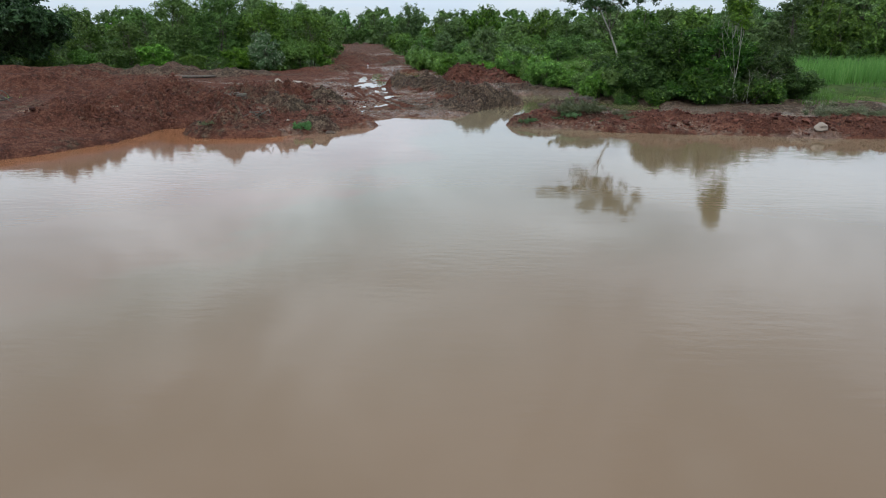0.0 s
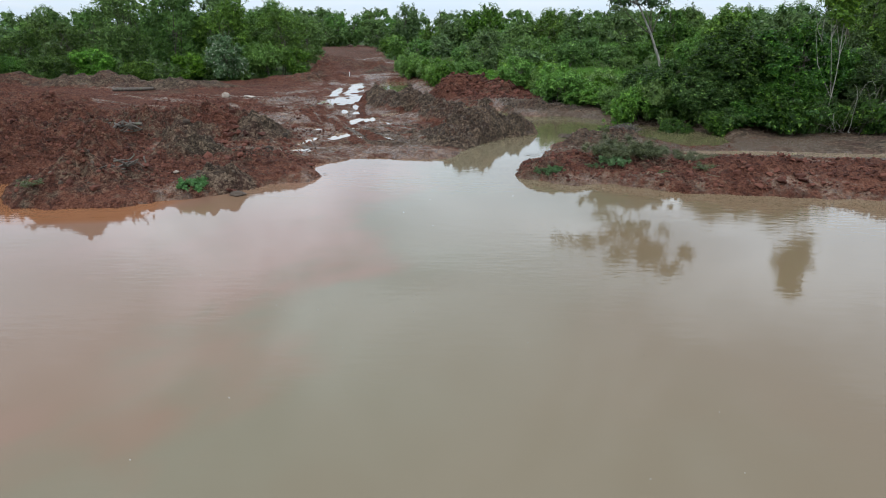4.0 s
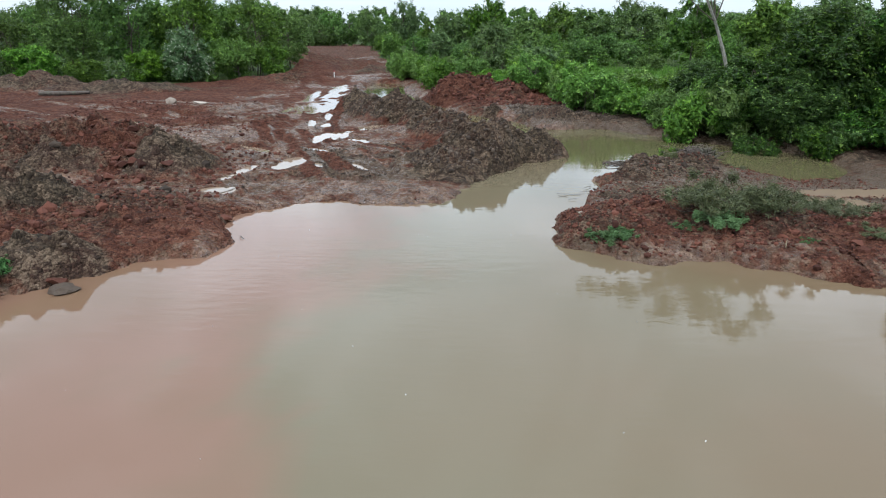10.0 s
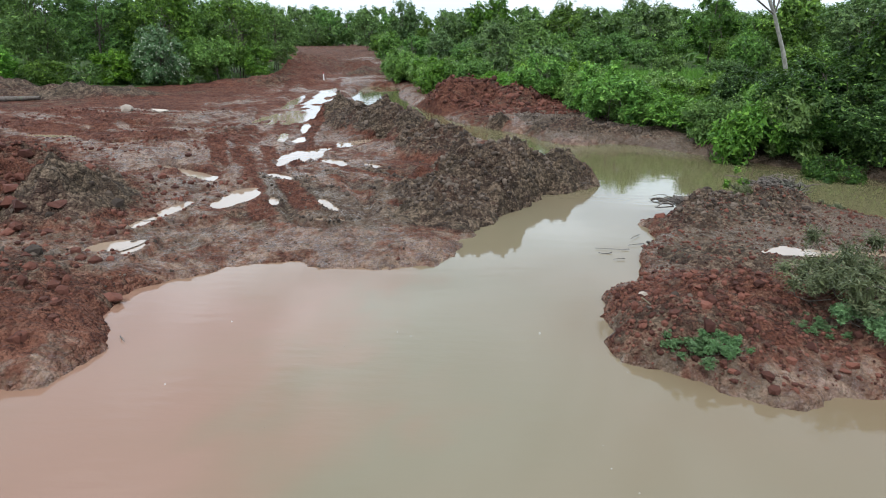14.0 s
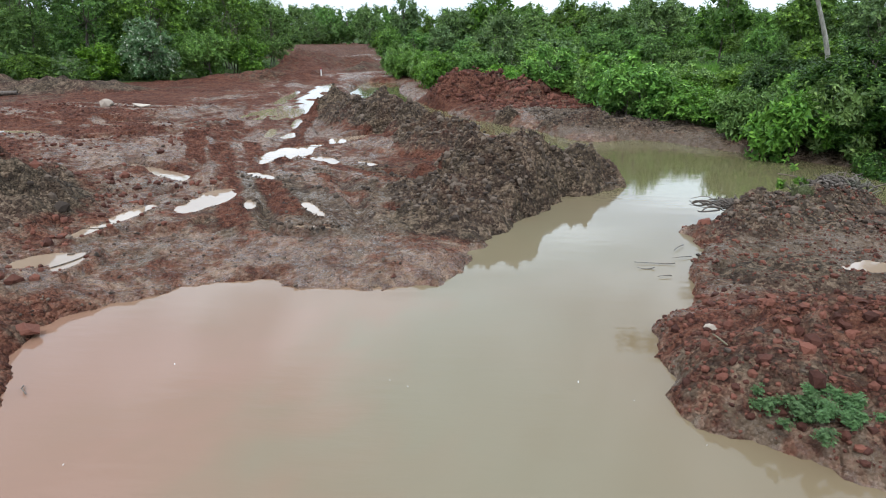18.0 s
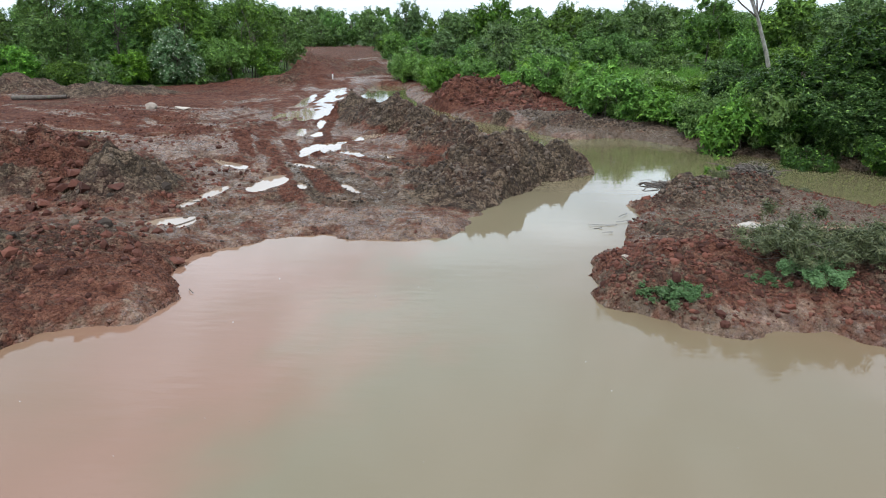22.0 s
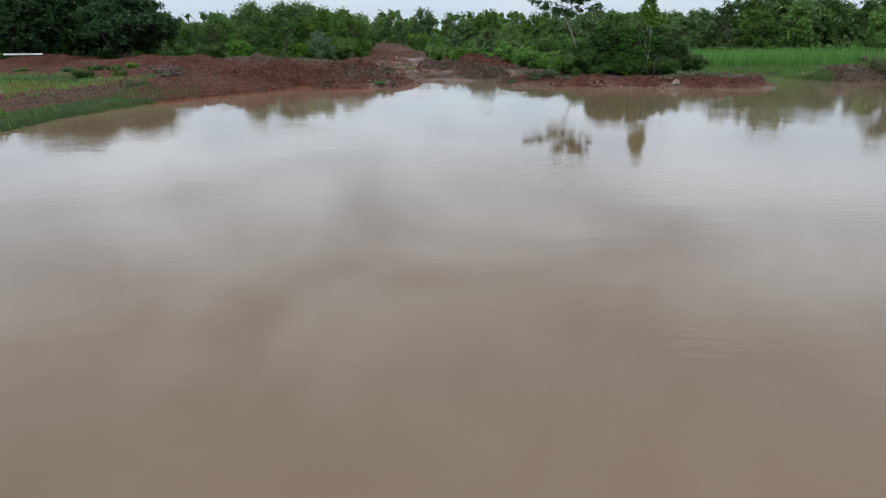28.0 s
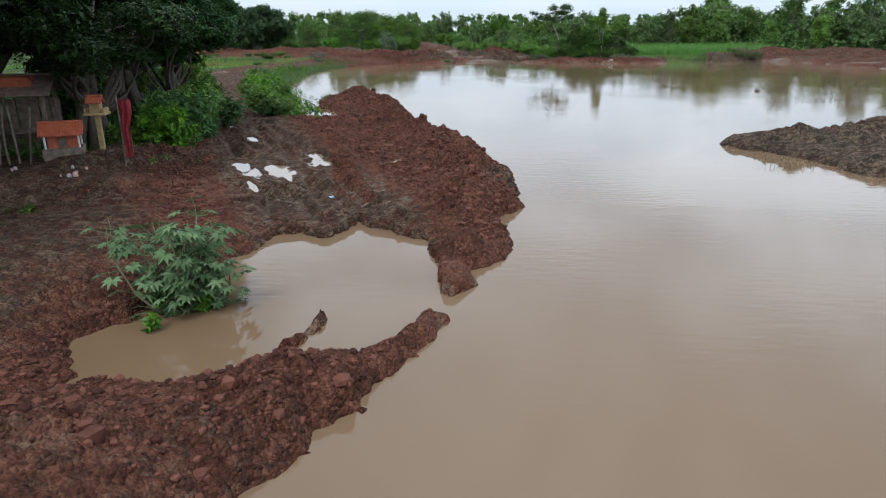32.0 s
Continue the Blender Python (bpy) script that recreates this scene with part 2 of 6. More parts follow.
TRACK_MUD = [(5.2, 38.4), (8.0, 37.6), (12.0, 36.9), (20.0, 35.8), (30.0, 34.6), (31.0, 39.0), (30.0, 45.5), (20.0, 46.0), (14.6, 45.0), (13.6, 42.6), (7.0, 42.5), (5.6, 40.0)]
ROAD = [(-8.0, -62.0), (-10.5, -56.0), (-14.0, -48.5), (-17.8, -40.0), (-22.5, -27.0), (-28.0, -12.0), (-29.5, 6.0), (-28.5, 26.0), (-26.0, 40.0), (-17.0, 52.0), (-9.0, 57.0), (-6.0, 68.0)]
HAUL = [(-1.4, 42.0), (-2.6, 46.5), (-3.6, 51.0), (-5.0, 57.0), (-6.6, 66.0), (-8.0, 78.0), (-9.5, 100.0), (-18.0, 150.0)]
HAUL_B = [(0.6, 46.8), (-1.8, 48.6), (-4.2, 52.6), (-6.0, 58.0)]
HAUL_C = [(-4.4, 43.6), (-4.8, 47.0), (-5.0, 51.0), (-6.2, 58.0)]
YARD = [(-11.6, -54.5), (-15.0, -57.6), (-21.0, -60.0), (-30.0, -62.0)]
BERM_TRACK = [(6.5, 39.2), (10.0, 39.2), (16.0, 38.6), (24.0, 37.4), (31.0, 35.6)]
TREADS = [[(-12.5, 94.0), (-9.6, 68.0), (-7.15, 55.2), (-6.1, 50.1), (-4.5, 45.9), (-2.9, 41.8)], [(-5.1, 60.9), (-4.3, 53.7), (-3.4, 47.4), (-1.3, 44.4), (0.2, 42.4)],
          [(-6.2, 57.0), (-5.2, 50.5), (-3.2, 45.0), (-1.9, 42.4)], [(-7.6, 52.0), (-5.9, 47.5), (-4.9, 45.0)], [(-5.0, 55.8), (-6.7, 67.3), (-8.3, 87.0)],
          [(-17.2, 56.2), (-13.3, 54.6), (-9.5, 55.6), (-7.2, 58.0)], [(-3.0, 48.5), (-1.2, 46.0), (0.9, 44.2)], [(-12.2, -45.0), (-11.0, -49.5), (-9.6, -55.5)], [(-13.2, -43.5), (-10.6, -51.0), (-9.0, -56.4)]]
# wet pale lanes that cross the clearing
LANES = [[(-24.0, 62.5), (-17.0, 57.6), (-12.0, 54.6), (-8.0, 52.6), (-5.0, 52.0)], [(-30.0, 69.0), (-20.0, 63.0), (-13.0, 60.0), (-8.0, 60.5)], [(-22.0, 56.0), (-14.0, 52.0), (-9.5, 49.0), (-6.0, 46.6), (-4.4, 44.0)],
         [(-10.0, 66.0), (-7.6, 58.0), (-5.4, 52.0), (-2.6, 46.6), (-0.6, 44.4)]]
# x, y, half length, half width, turn in degrees, height, share of dark earth
HEAPS = [
    (2.9, 44.5, 2.5, 1.75, 40, 1.18, 1), (1.6, 42.3, 1.5, 1.0, 60, 0.55, 1), (4.9, 45.9, 1.2, 0.7, 20, 0.35, 1), (-1.2, 54.4, 3.2, 1.2, 122, 1.0, 0.95), (1.0, 49.9, 1.9, 1.2, 115, 0.66, 0.75),
    (-3.4, 59.2, 2.6, 1.3, 110, 0.66, 0.8), (2.2, 65.6, 4.6, 2.4, 5, 1.31, 0.1), (5.4, 65, 2.2, 1.8, 20, 0.9, 0.3), (4.4, 66.2, 1.2, 1.1, 0, 1.07, 0.9),
    (6.9, 55.4, 1.8, 0.8, 150, 0.4, 1), (8.6, 54.6, 0.8, 0.6, 140, 0.25, 1), (3.6, 57.6, 0.6, 0.55, 0, 0.61, 1),
    (-9.6, 42.6, 2.8, 1.9, 8, 0.95, 0.2), (-13.2, 42.4, 3.2, 2.2, 5, 1.0, 0.35), (-7.7, 42.0, 1.5, 1.5, 40, 0.9, 0.85), (-10.8, 40.9, 1.5, 0.8, 0, 0.6, 0.8), (-7.6, 36.4, 3.6, 2.0, 8, 0.3, 0.1), (-5.6, 36.8, 1.6, 1.6, 30, 0.22, 0.1),
    (-6.5, 33.5, 0.9, 0.7, 20, 0.5, 1.0), (-11, 33, 2.4, 1.6, 10, 0.6, 0.5), (-8.6, 36.6, 1.3, 1.0, 30, 0.75, 0.7), (-12.0, 36.2, 1.5, 1.1, 60, 0.85, 0.3), (-15.6, 37.6, 4.4, 2.2, 60, 1.03, 0.2), (-18.6, 30.6, 5, 1.8, 55, 0.69, 0.15), (-22, 25.5, 4, 1.6, 50, 0.48, 0.2),
    (-20, 44, 6, 3, 20, 1.03, 0.15), (-30, 52, 8, 3, 30, 1.07, 0.15), (-42, 62, 9, 3, 20, 1.15, 0.1), (-58, 68, 10, 3, 10, 1.07, 0.1), (-76, 74, 11, 3, 8, 0.9, 0.1),
    (-22, 68, 5, 1.8, 10, 0.82, 0.95), (-30, 70, 6, 2, 0, 0.82, 0.8), (-38, 71, 6, 2.2, 0, 0.9, 0.5), (-13, 80, 5, 1.6, 15, 0.49, 0.1),
    (5.6, 36.2, 2.0, 1.2, 15, 0.24, 0.15), (8.3, 36.0, 2.6, 1.1, -8, 0.3, 0.35), (12.5, 34.6, 3.6, 1.3, -10, 0.34, 0.05), (17, 33.4, 4, 1.5, -8, 0.32, 0.05), (21.6, 32.6, 3.6, 1.5, -4, 0.3, 0.1),
    (25.6, 32.2, 3, 1.4, 0, 0.3, 0.05), (7.6, 42, 1.7, 0.8, 28, 0.36, 0.95), (9.2, 42.7, 1.4, 0.8, 10, 0.39, 0.95), (-13.5, 96, 5, 2.4, 80, 0.9, 0.1), (-9, 101, 4, 2.4, 20, 0.6, 0.3), (-16, 108, 6, 3, 60, 1.0, 0.1), (-6.5, 93, 3, 1.6, 70, 0.5, 0.4), (22, 41, 3.5, 1.5, 0, 0.39, 0.9), (26.6, 40, 3.2, 1.8, -10, 0.98, 1),
    (30, 38.8, 1.9, 1.4, 0, 1.07, 1), (38.8, 40.4, 3.6, 2.4, 20, 1.05, 1), (43, 43, 4, 2.2, 0, 0.78, 0.8), (52, 46, 8, 4, -20, 1.35, 0.2), (62, 40, 9, 16, 0, 1.35, 0.4),
    (70, 6, 9, 24, 10, 1.23, 0.1),
]
SPIT_HEAPS = [
    (-12.6, -29.4, 2.6, 1.7, 110, 0.5, 0.05), (-11.0, -33.6, 2.8, 1.5, 110, 0.62, 0.05), (-10.2, -37.4, 2.2, 1.2, 105, 0.6, 0.1), (-9.6, -41.6, 2.6, 1.5, 115, 0.5, 0.05),
    (-7.8, -45.6, 2.6, 1.6, 112, 0.55, 0.05), (-6.5, -49.4, 2.6, 1.4, 108, 0.6, 0.1), (-5.9, -53.0, 2.2, 1.2, 95, 0.5, 0.1), (-6.2, -56.6, 2.2, 1.1, 95, 0.46, 0.1), (-6.4, -60.4, 1.6, 0.8, 100, 0.28, 0.0),
    (-5.2, -54.2, 0.9, 0.7, 100, 0.55, 0.9), (-8.8, -66.4, 2.0, 0.9, 35, 0.34, 0.15), (-11.4, -68.4, 2.4, 1.6, 30, 0.42, 0.25), (-7.4, -64.2, 0.9, 0.4, 45, 0.2, 0.15),
    (-17.2, -53.0, 3.0, 0.9, 55, 0.5, 0.5), (-20.0, -47.6, 4.4, 1.4, 60, 0.5, 0.5),
    (8.0, -46.0, 2.0, 1.0, 15, 0.30, 1), (13.0, -46.0, 4, 2.0, 10, 0.68, 0.8), (16.5, -46.6, 4, 3, 0, 0.77, 0.9), (9.4, -51.6, 1.8, 1.2, -60, 0.18, 1), (5.6, -45.6, 0.9, 0.5, 20, 0.12, 1),
]
# x, y, half length, half width, turn, water level
PUDDLES = [
    (-4.08, 43.47, 0.7, 0.26, 85, 0.273), (-5.38, 41.14, 0.36, 0.13, 70, 0.285), (-5.23, 42.2, 0.5, 0.16, 78, 0.297), (-6.56, 46.4, 1, 0.25, 139, 0.279), (-3.53, 49.11, 1.0, 0.5, 77, 0.291), (-3.07, 50.47, 0.45, 0.18, 61, 0.273),
    (-2.28, 48.12, 0.7, 0.2, 115, 0.285), (-2.04, 51.84, 0.9, 0.4, 40, 0.297), (-1.02, 47.6, 0.45, 0.17, 132, 0.279), (-3.44, 45.72, 0.4, 0.14, 135, 0.291), (-4.5, 52.73, 0.5, 0.17, 95, 0.273), (-6.97, 60.24, 1.8, 0.5, 93, 0.285),
    (-5.7, 60.6, 2.2, 0.55, 85, 0.297), (-8.15, 67.6, 3, 0.28, 95, 0.279), (-7, 71, 5.0, 0.45, 95, 0.291), (-7.7, 59, 1.2, 0.3, 90, 0.273), (-10.36, 51.35, 0.66, 0.3, 33, 0.285), (-5.32, 39.32, 0.3, 0.2, 38, 0.297),
    (-4.82, 39.3, 0.25, 0.13, 92, 0.279), (0.48, 50.14, 0.25, 0.2, 25, 0.291), (-10.6, 87.41, 3.2, 0.8, 60, 0.33), (-1.53, 42.57, 0.45, 0.08, 118, 0.285), (-6.1, 43.54, 0.17, 0.1, 67, 0.297), (-8.6, 52.4, 0.7, 0.14, 150, 0.279),
    (-12.6, 56.6, 1.2, 0.16, 160, 0.291), (-3, 43, 0.3, 0.07, 110, 0.273), (-1.2, 41.2, 0.3, 0.06, 170, 0.285), (-5.3, 53.4, 0.8, 0.12, 100, 0.297), (-4.9, 56, 0.9, 0.14, 98, 0.279), (-19.5, 38, 2.2, 0.7, 20, 0.476),
    (-22.5, 40, 2, 0.6, 25, 0.43), (11, 38.2, 1.2, 0.3, 0, 0.2), (14.5, 39.4, 2.4, 0.35, 178, 0.16), (19, 38.8, 2.6, 0.35, 176, 0.16), (9, 39, 0.8, 0.2, 170, 0.244), (-12.3, -52.6, 0.75, 0.26, 112, 0.305),
    (-11.1, -51.5, 0.5, 0.3, 100, 0.335), (-13.8, -52.2, 0.5, 0.16, 118, 0.363), (-13.1, -53.3, 0.35, 0.12, 115, 0.34), (-11.5, -50.3, 0.4, 0.16, 110, 0.335), (-8.47, -51.8, 0.4, 0.12, 50, 0.448), (-25.3, -20.6, 0.7, 0.16, 20, 0.305),
    (-21.45, -31.1, 0.3, 0.12, 20, 0.33), (-20.6, -30.7, 0.4, 0.13, 20, 0.337), (-19.7, -30.5, 0.4, 0.13, 20, 0.355), (-17.2, -40.2, 0.4, 0.12, 20, 0.338), (-23, -26, 0.8, 0.13, 112, 0.342), (-15, -46.6, 0.5, 0.13, 115, 0.343),
    (-14.5, 53.2, 1, 0.25, 170, 0.339),
    (-12.9, -53.2, 0.7, 0.09, 112, 0.3), (-12.5, -55.0, 0.6, 0.08, 115, 0.3), (-11.7, -53.9, 0.4, 0.07, 112, 0.31), (-16.6, -42.5, 0.5, 0.09, 20, 0.32), (-19.4, -35.4, 0.7, 0.1, 112, 0.32), (-7.2, 37.9, 0.5, 0.2, 10, 0.42),
]


def heap_layer(x, y, heaps):
    """Heights of the heaps and the share of dark earth in them."""
    wx, wy = x + 0.55 * fbm(x, y, 2.2, 3, 21), y + 0.55 * fbm(x, y, 2.2, 3, 31)
    top, dark = np.zeros(x.shape), np.zeros(x.shape)
    for cx, cy, a, b, turn, h, share in heaps:
        near = (np.abs(x - cx) < 1.9 * max(a, b) + 1) & (np.abs(y - cy) < 1.9 * max(a, b) + 1)
        c, s = math.cos(radians(turn)), math.sin(radians(turn))
        dx, dy = wx[near] - cx, wy[near] - cy
        r = np.hypot((dx * c + dy * s) / (1.35 * a), (dy * c - dx * s) / (1.35 * b))
        k = np.clip(1 - r, 0, 1)
        m = h * 1.12 * (0.55 * k + 0.45 * k * k * (3 - 2 * k))
        old = top[near]
        weight = smooth(m - old, -0.25, 0.15) * smooth(k, 0.02, 0.3)
        dark[near] = dark[near] * (1 - weight) + share * weight
        top[near] = np.maximum(old, m)
    return top, dark


def terrain(x, y):
    """Height of the ground, and its shares of dark earth, wet mud and grass."""
    wig = (fbm(x, y, 1.6, 3, 3) * 0.34 + fbm(x, y, 0.5, 3, 5, 0.7) * 0.22) * (1 - 0.9 * np.exp(-((x + 6.8) ** 2 + (y + 61.8) ** 2) / 4.0)) + (0.12 + 0.25 * np.exp(-((y + 41.5) / 2.5) ** 2)) * (y < -25) * (x > -14)
    water = np.full(x.shape, -1e9)
    for outline in (POND_NORTH + POND_WEST + POND_SOUTH + POND_EAST, CANAL, CHANNEL, SIDE_POND):
        water = np.maximum(water, inside_depth(x, y, outline))
    water = np.minimum(np.minimum(water, -inside_depth(x, y, ISLAND)), -inside_depth(x, y, MUD_RIDGE) + 0.02) + wig
    d = np.maximum(-water, 0)
    bank = smooth(inside_depth(x, y, BANK) + 0.4 * fbm(x, y, 2.5, 3, 45), -0.6, 1.2)
    bare = smooth(np.maximum(np.maximum(inside_depth(x, y, BARE), inside_depth(x, y, BARE_WEST)), inside_depth(x, y, BARE_EAST)) + 1.6 * fbm(x, y, 6, 3, 41), -0.8, 0.8)
    bare = np.maximum(bare, smooth(inside_depth(x, y, ISLAND), -1.0, 0.2))
    bare = bare * (1 - smooth(inside_depth(x, y, VERGE) + 0.5 * fbm(x, y, 1.5, 3, 43), -0.3, 0.4))
    soft_shore = np.exp(-(((x + 2.0) / 4.4) ** 2 + ((y - 41.5) / 4.2) ** 2)) + np.exp(-(((x - 7) / 3) ** 2 + ((y - 39.6) / 1.6) ** 2))
    steep = np.clip(0.3 * (1 - soft_shore), 0.05, 1)
    h = steep * (1 - np.exp(-d / 0.3)) + 0.16 * (1 - np.exp(-d / 5)) + 0.05 * (1 - np.exp(-d / 0.5))
    top_a, dark_a = heap_layer(x, y, HEAPS)
    top_b, dark_b = heap_layer(x, y, SPIT_HEAPS)
    top, dark = np.maximum(top_a, top_b), np.maximum(dark_a, dark_b)
    top = top * np.where(y < 30, smooth(line_distance(x, y, ROAD)[0], 1.5, 2.3), 1.0)
    h = h + top * (1 - np.exp(-d / 0.55))
    h = h + 0.3 * bank * smooth(d, 0.2, 2.5)
    rough = np.clip(0.12 + top * 1.3, 0, 1) * bare * (1 - 0.8 * bank)
    edge = 1 - np.exp(-d / 0.4)
    h = h + edge * rough * (0.75 * (np.abs(fbm(x, y, 1.1, 3, 51, 0.7)) - 0.15) + 0.38 * fbm(x, y, 2.4, 3, 61)) + edge * bare * (0.08 * fbm(x, y, 0.7, 4, 71, 0.7) + 0.09 * (np.abs(fbm(x, y, 0.5, 3, 75, 0.7)) - 0.2))
    soil = (bare > 0.02) & (d > 0)
    sx, sy = x[soil], y[soil]
    sx, sy = sx + 0.12 * fbm(sx, sy, 0.3, 2, 55), sy + 0.12 * fbm(sx, sy, 0.3, 2, 56)
    patch = smooth(fbm(sx, sy, 3.0, 2, 57), -0.35, 0.35)
    h[soil] += (edge * bare)[soil] * (0.1 + rough[soil]) * (0.32 * clod_bumps(sx, sy, 0.66, 57) * patch + 0.19 * clod_bumps(sx, sy, 0.36, 63) + 0.12 * clod_bumps(sx, sy, 0.2, 69) - 0.09)
    # ruts
    for line, half in ((ROAD, 0.85), (HAUL, 1.0), (HAUL_B, 0.95), (HAUL_C, 0.9), (BERM_TRACK, 0.8), (YARD, 0.8)):
        far, side = line_distance(x, y, line)
        off = far + 0.22 * fbm(x, y, 3.0, 2, 81)
        rut = np.exp(-(((off - half) / 0.24) ** 2)) - 0.7 * np.exp(-(((off - half) / 0.5) ** 2)) * 0.6
        flat = smooth(-far, -2.0, -1.3) * (1 - smooth(top, 0.0, 0.2))
        rut = rut * (1 - smooth(top, 0.05, 0.3))
        level = 0.85 if line is ROAD or line is YARD else 0.6
        h = h * (1 - level * flat) + flat * level * (0.27 + 0.03 * fbm(x, y, 1.2, 3, 91))
        h = np.where(d > 0.3, h - (0.42 if line is ROAD else 0.26) * rut * (1 - 0.4 * np.abs(fbm(x, y, 1.5, 2, 95))), h)
    wet = 1 - np.clip(top * 4.0, 0, 1)
    gouge = np.zeros(x.shape)
    for k, side_step in enumerate((-1.25, -0.35, 0.45, 1.3)):
        far, side = line_distance(x, y, ROAD)
        far = np.abs(far * side - side_step + 0.3 * fbm(x, y, 2.6, 2, 191 + k))
        cut = np.exp(-((far / 0.15) ** 2)) * smooth(fbm(x, y, 3.0, 2, 196 + k), -0.5, 0.1) * (d > 0.5) * (y < 30)
        h, gouge = h - 0.17 * cut + 0.09 * np.exp(-(((far - 0.3) / 0.12) ** 2)) * (d > 0.5) * (y < 30) * (far < 0.8), np.maximum(gouge, cut)
    # red tyre tracks with cross treads
    tread = np.zeros(x.shape)
    for k, line in enumerate(TREADS):
        far, side = line_distance(x, y, line)
        far = far + 0.12 * fbm(x, y, 1.3, 3, 131 + k)
        band = (1 - smooth(far, 0.2, 0.38)) * smooth(fbm(x, y, 1.6, 3, 141 + k), -0.5, -0.1) * (d > 0.4)
        h = h + band * (0.035 * np.sin((y + 0.6 * far) * 2 * math.pi / 0.36) + 0.02) + 0.05 * np.exp(-(((far - 0.42) / 0.1) ** 2)) * (d > 0.4) * (top < 0.2)
        tread = np.maximum(tread, band)
    h = h * (1 - 0.45 * smooth(inside_depth(x, y, TRACK_MUD), 0.0, 1.2) * smooth(x, 9, 12))
    floor, roof = np.full(x.shape, 1e3), np.full(x.shape, 1e3)
    for k, (cx, cy, a, b, turn, level) in enumerate(PUDDLES):
        a, b, level = 1.25 * a, 1.25 * b, level + 0.0006 * k
        near = (np.abs(x - cx) < 2 * a + 1) & (np.abs(y - cy) < 2 * a + 1)
        c, s = math.cos(radians(turn)), math.sin(radians(turn))
        r = np.hypot(((x[near] - cx) * c + (y[near] - cy) * s) / a, ((y[near] - cy) * c - (x[near] - cx) * s) / b)
        nominal = r
        r = r + 0.6 * fbm(x[near], y[near], 0.9, 3, 7) + 0.6 * fbm(x[near], y[near], 0.4, 3, 8, 0.7)
        r = np.maximum(r, np.where(nominal > 1.3, 1.1 + 2.2 * (nominal - 1.3), 0.0))
        dish = level - 0.07 + 0.12 * smooth(r, 0.75, 1.9) + 0.05 * fbm(x[near], y[near], 0.6, 3, 9) * (r < 2.2)
        floor[near] = np.where(nominal < 2.5, np.minimum(floor[near], dish), floor[near])
        roof[near] = np.where(r < 2.3, np.minimum(roof[near], dish + np.maximum(r - 0.95, 0) * 0.25 + np.maximum(r - 1.15, 0) ** 2 * 1.1), roof[near])
    h = np.minimum(np.where(floor < 100, np.maximum(h, floor), h), roof)
    # the wider country rises slowly
    h = h + 0.9 * smooth(y, 70, 170) + 0.5 * smooth(np.abs(x), 60, 200) + (1 - bare) * 0.12 * fbm(x, y, 7, 3, 15) * smooth(d, 0, 3)
    h = np.where(water > 0, -np.minimum(0.9 * water + 0.02, 1.3), np.maximum(h, 0.012 + 0.02 * np.minimum(d, 1)))
    dark = np.clip(dark + 0.45 * smooth(fbm(x, y, 4.5, 4, 111), 0.0, 0.5) * np.where(y < 0, 0.4, 1.0) * (1 - 0.6 * np.clip(top, 0, 1)), 0, 1)
    for muddy in (TRACK_MUD, CANAL_MUD):
        dark = np.maximum(dark, 0.9 * smooth(inside_depth(x, y, muddy), -0.6, 0.6))
    dark = np.maximum(dark, 0.62 * (1 - smooth(line_distance(x, y, ROAD)[0], 1.7, 2.7)) * (y < 30))
    dark = np.maximum(dark, 0.9 * smooth(inside_depth(x, y, ISLAND), -1.5, 0.0))
    dark = np.clip(dark + 1.0 * soft_shore * smooth(d, 0.2, 1.2) * (0.7 + 0.8 * fbm(x, y, 2.0, 3, 17)), 0, 1)
    lane = (1 - smooth(np.minimum(line_distance(x, y, ROAD)[0], line_distance(x, y, YARD)[0] - 0.4), 1.9, 2.9)) * (y < 30)
    wet = np.clip(wet * (0.72 + 0.9 * fbm(x, y, 2.2, 4, 121)) + 0.2 * np.exp(-d / 0.25), 0, 1)
    wet = np.clip(wet + (0.12 + 0.4 * fbm(x * 0.6 + y * 0.35, y * 0.3, 1.2, 3, 163)) * np.exp(-(((x + 5) / 8) ** 2 + ((y - 56) / 14) ** 2)) * (1 - np.clip(top * 4.0, 0, 1)), 0, 1)
    wet = wet * (1 - 0.85 * tread) * (1 - 0.45 * lane) * (1 - 0.8 * smooth(inside_depth(x, y, ISLAND), -2.0, -0.5)) * (1 - 0.93 * (y < -15) * (1 - lane)) * (1 - 0.85 * (y > 0) * smooth(-x + 4.0 * fbm(x, y, 6, 3, 161), 8, 16))
    dark, wet = dark * (1 - 0.9 * tread), np.maximum(wet, 0.8 * gouge)
    for k, line in enumerate(LANES):
        far = line_distance(x, y, line)[0] + 0.5 * fbm(x, y, 2.4, 3, 171 + k)
        slick = (1 - smooth(np.abs(far - 0.5), 0.15, 0.55)) * smooth(fbm(x, y, 3.0, 4, 181 + k), -0.35, 0.1) * (top < 0.35)
        wet, dark = np.maximum(wet, 0.95 * slick), dark * (1 - 0.4 * slick)
    dark, wet = np.maximum(dark, 0.55 * bank), wet * (1 - 0.7 * bank)
    dark = np.maximum(dark, 0.4 * smooth(y, 88, 100))
    dark = dark * (1 - np.exp(-((x + 6.5) ** 2 + (y + 61) ** 2) / 3)) * (1 - np.exp(-((x + 7.6) ** 2 + (y + 64.4) ** 2) / 2))
    # before the shrine: darker, wetter soil, darkened also for the trees' shade
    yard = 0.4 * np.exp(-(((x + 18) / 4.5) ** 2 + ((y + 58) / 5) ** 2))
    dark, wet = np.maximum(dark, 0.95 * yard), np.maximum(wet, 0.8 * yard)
    return h, dark, wet, 1 - bare


SHEETS = []


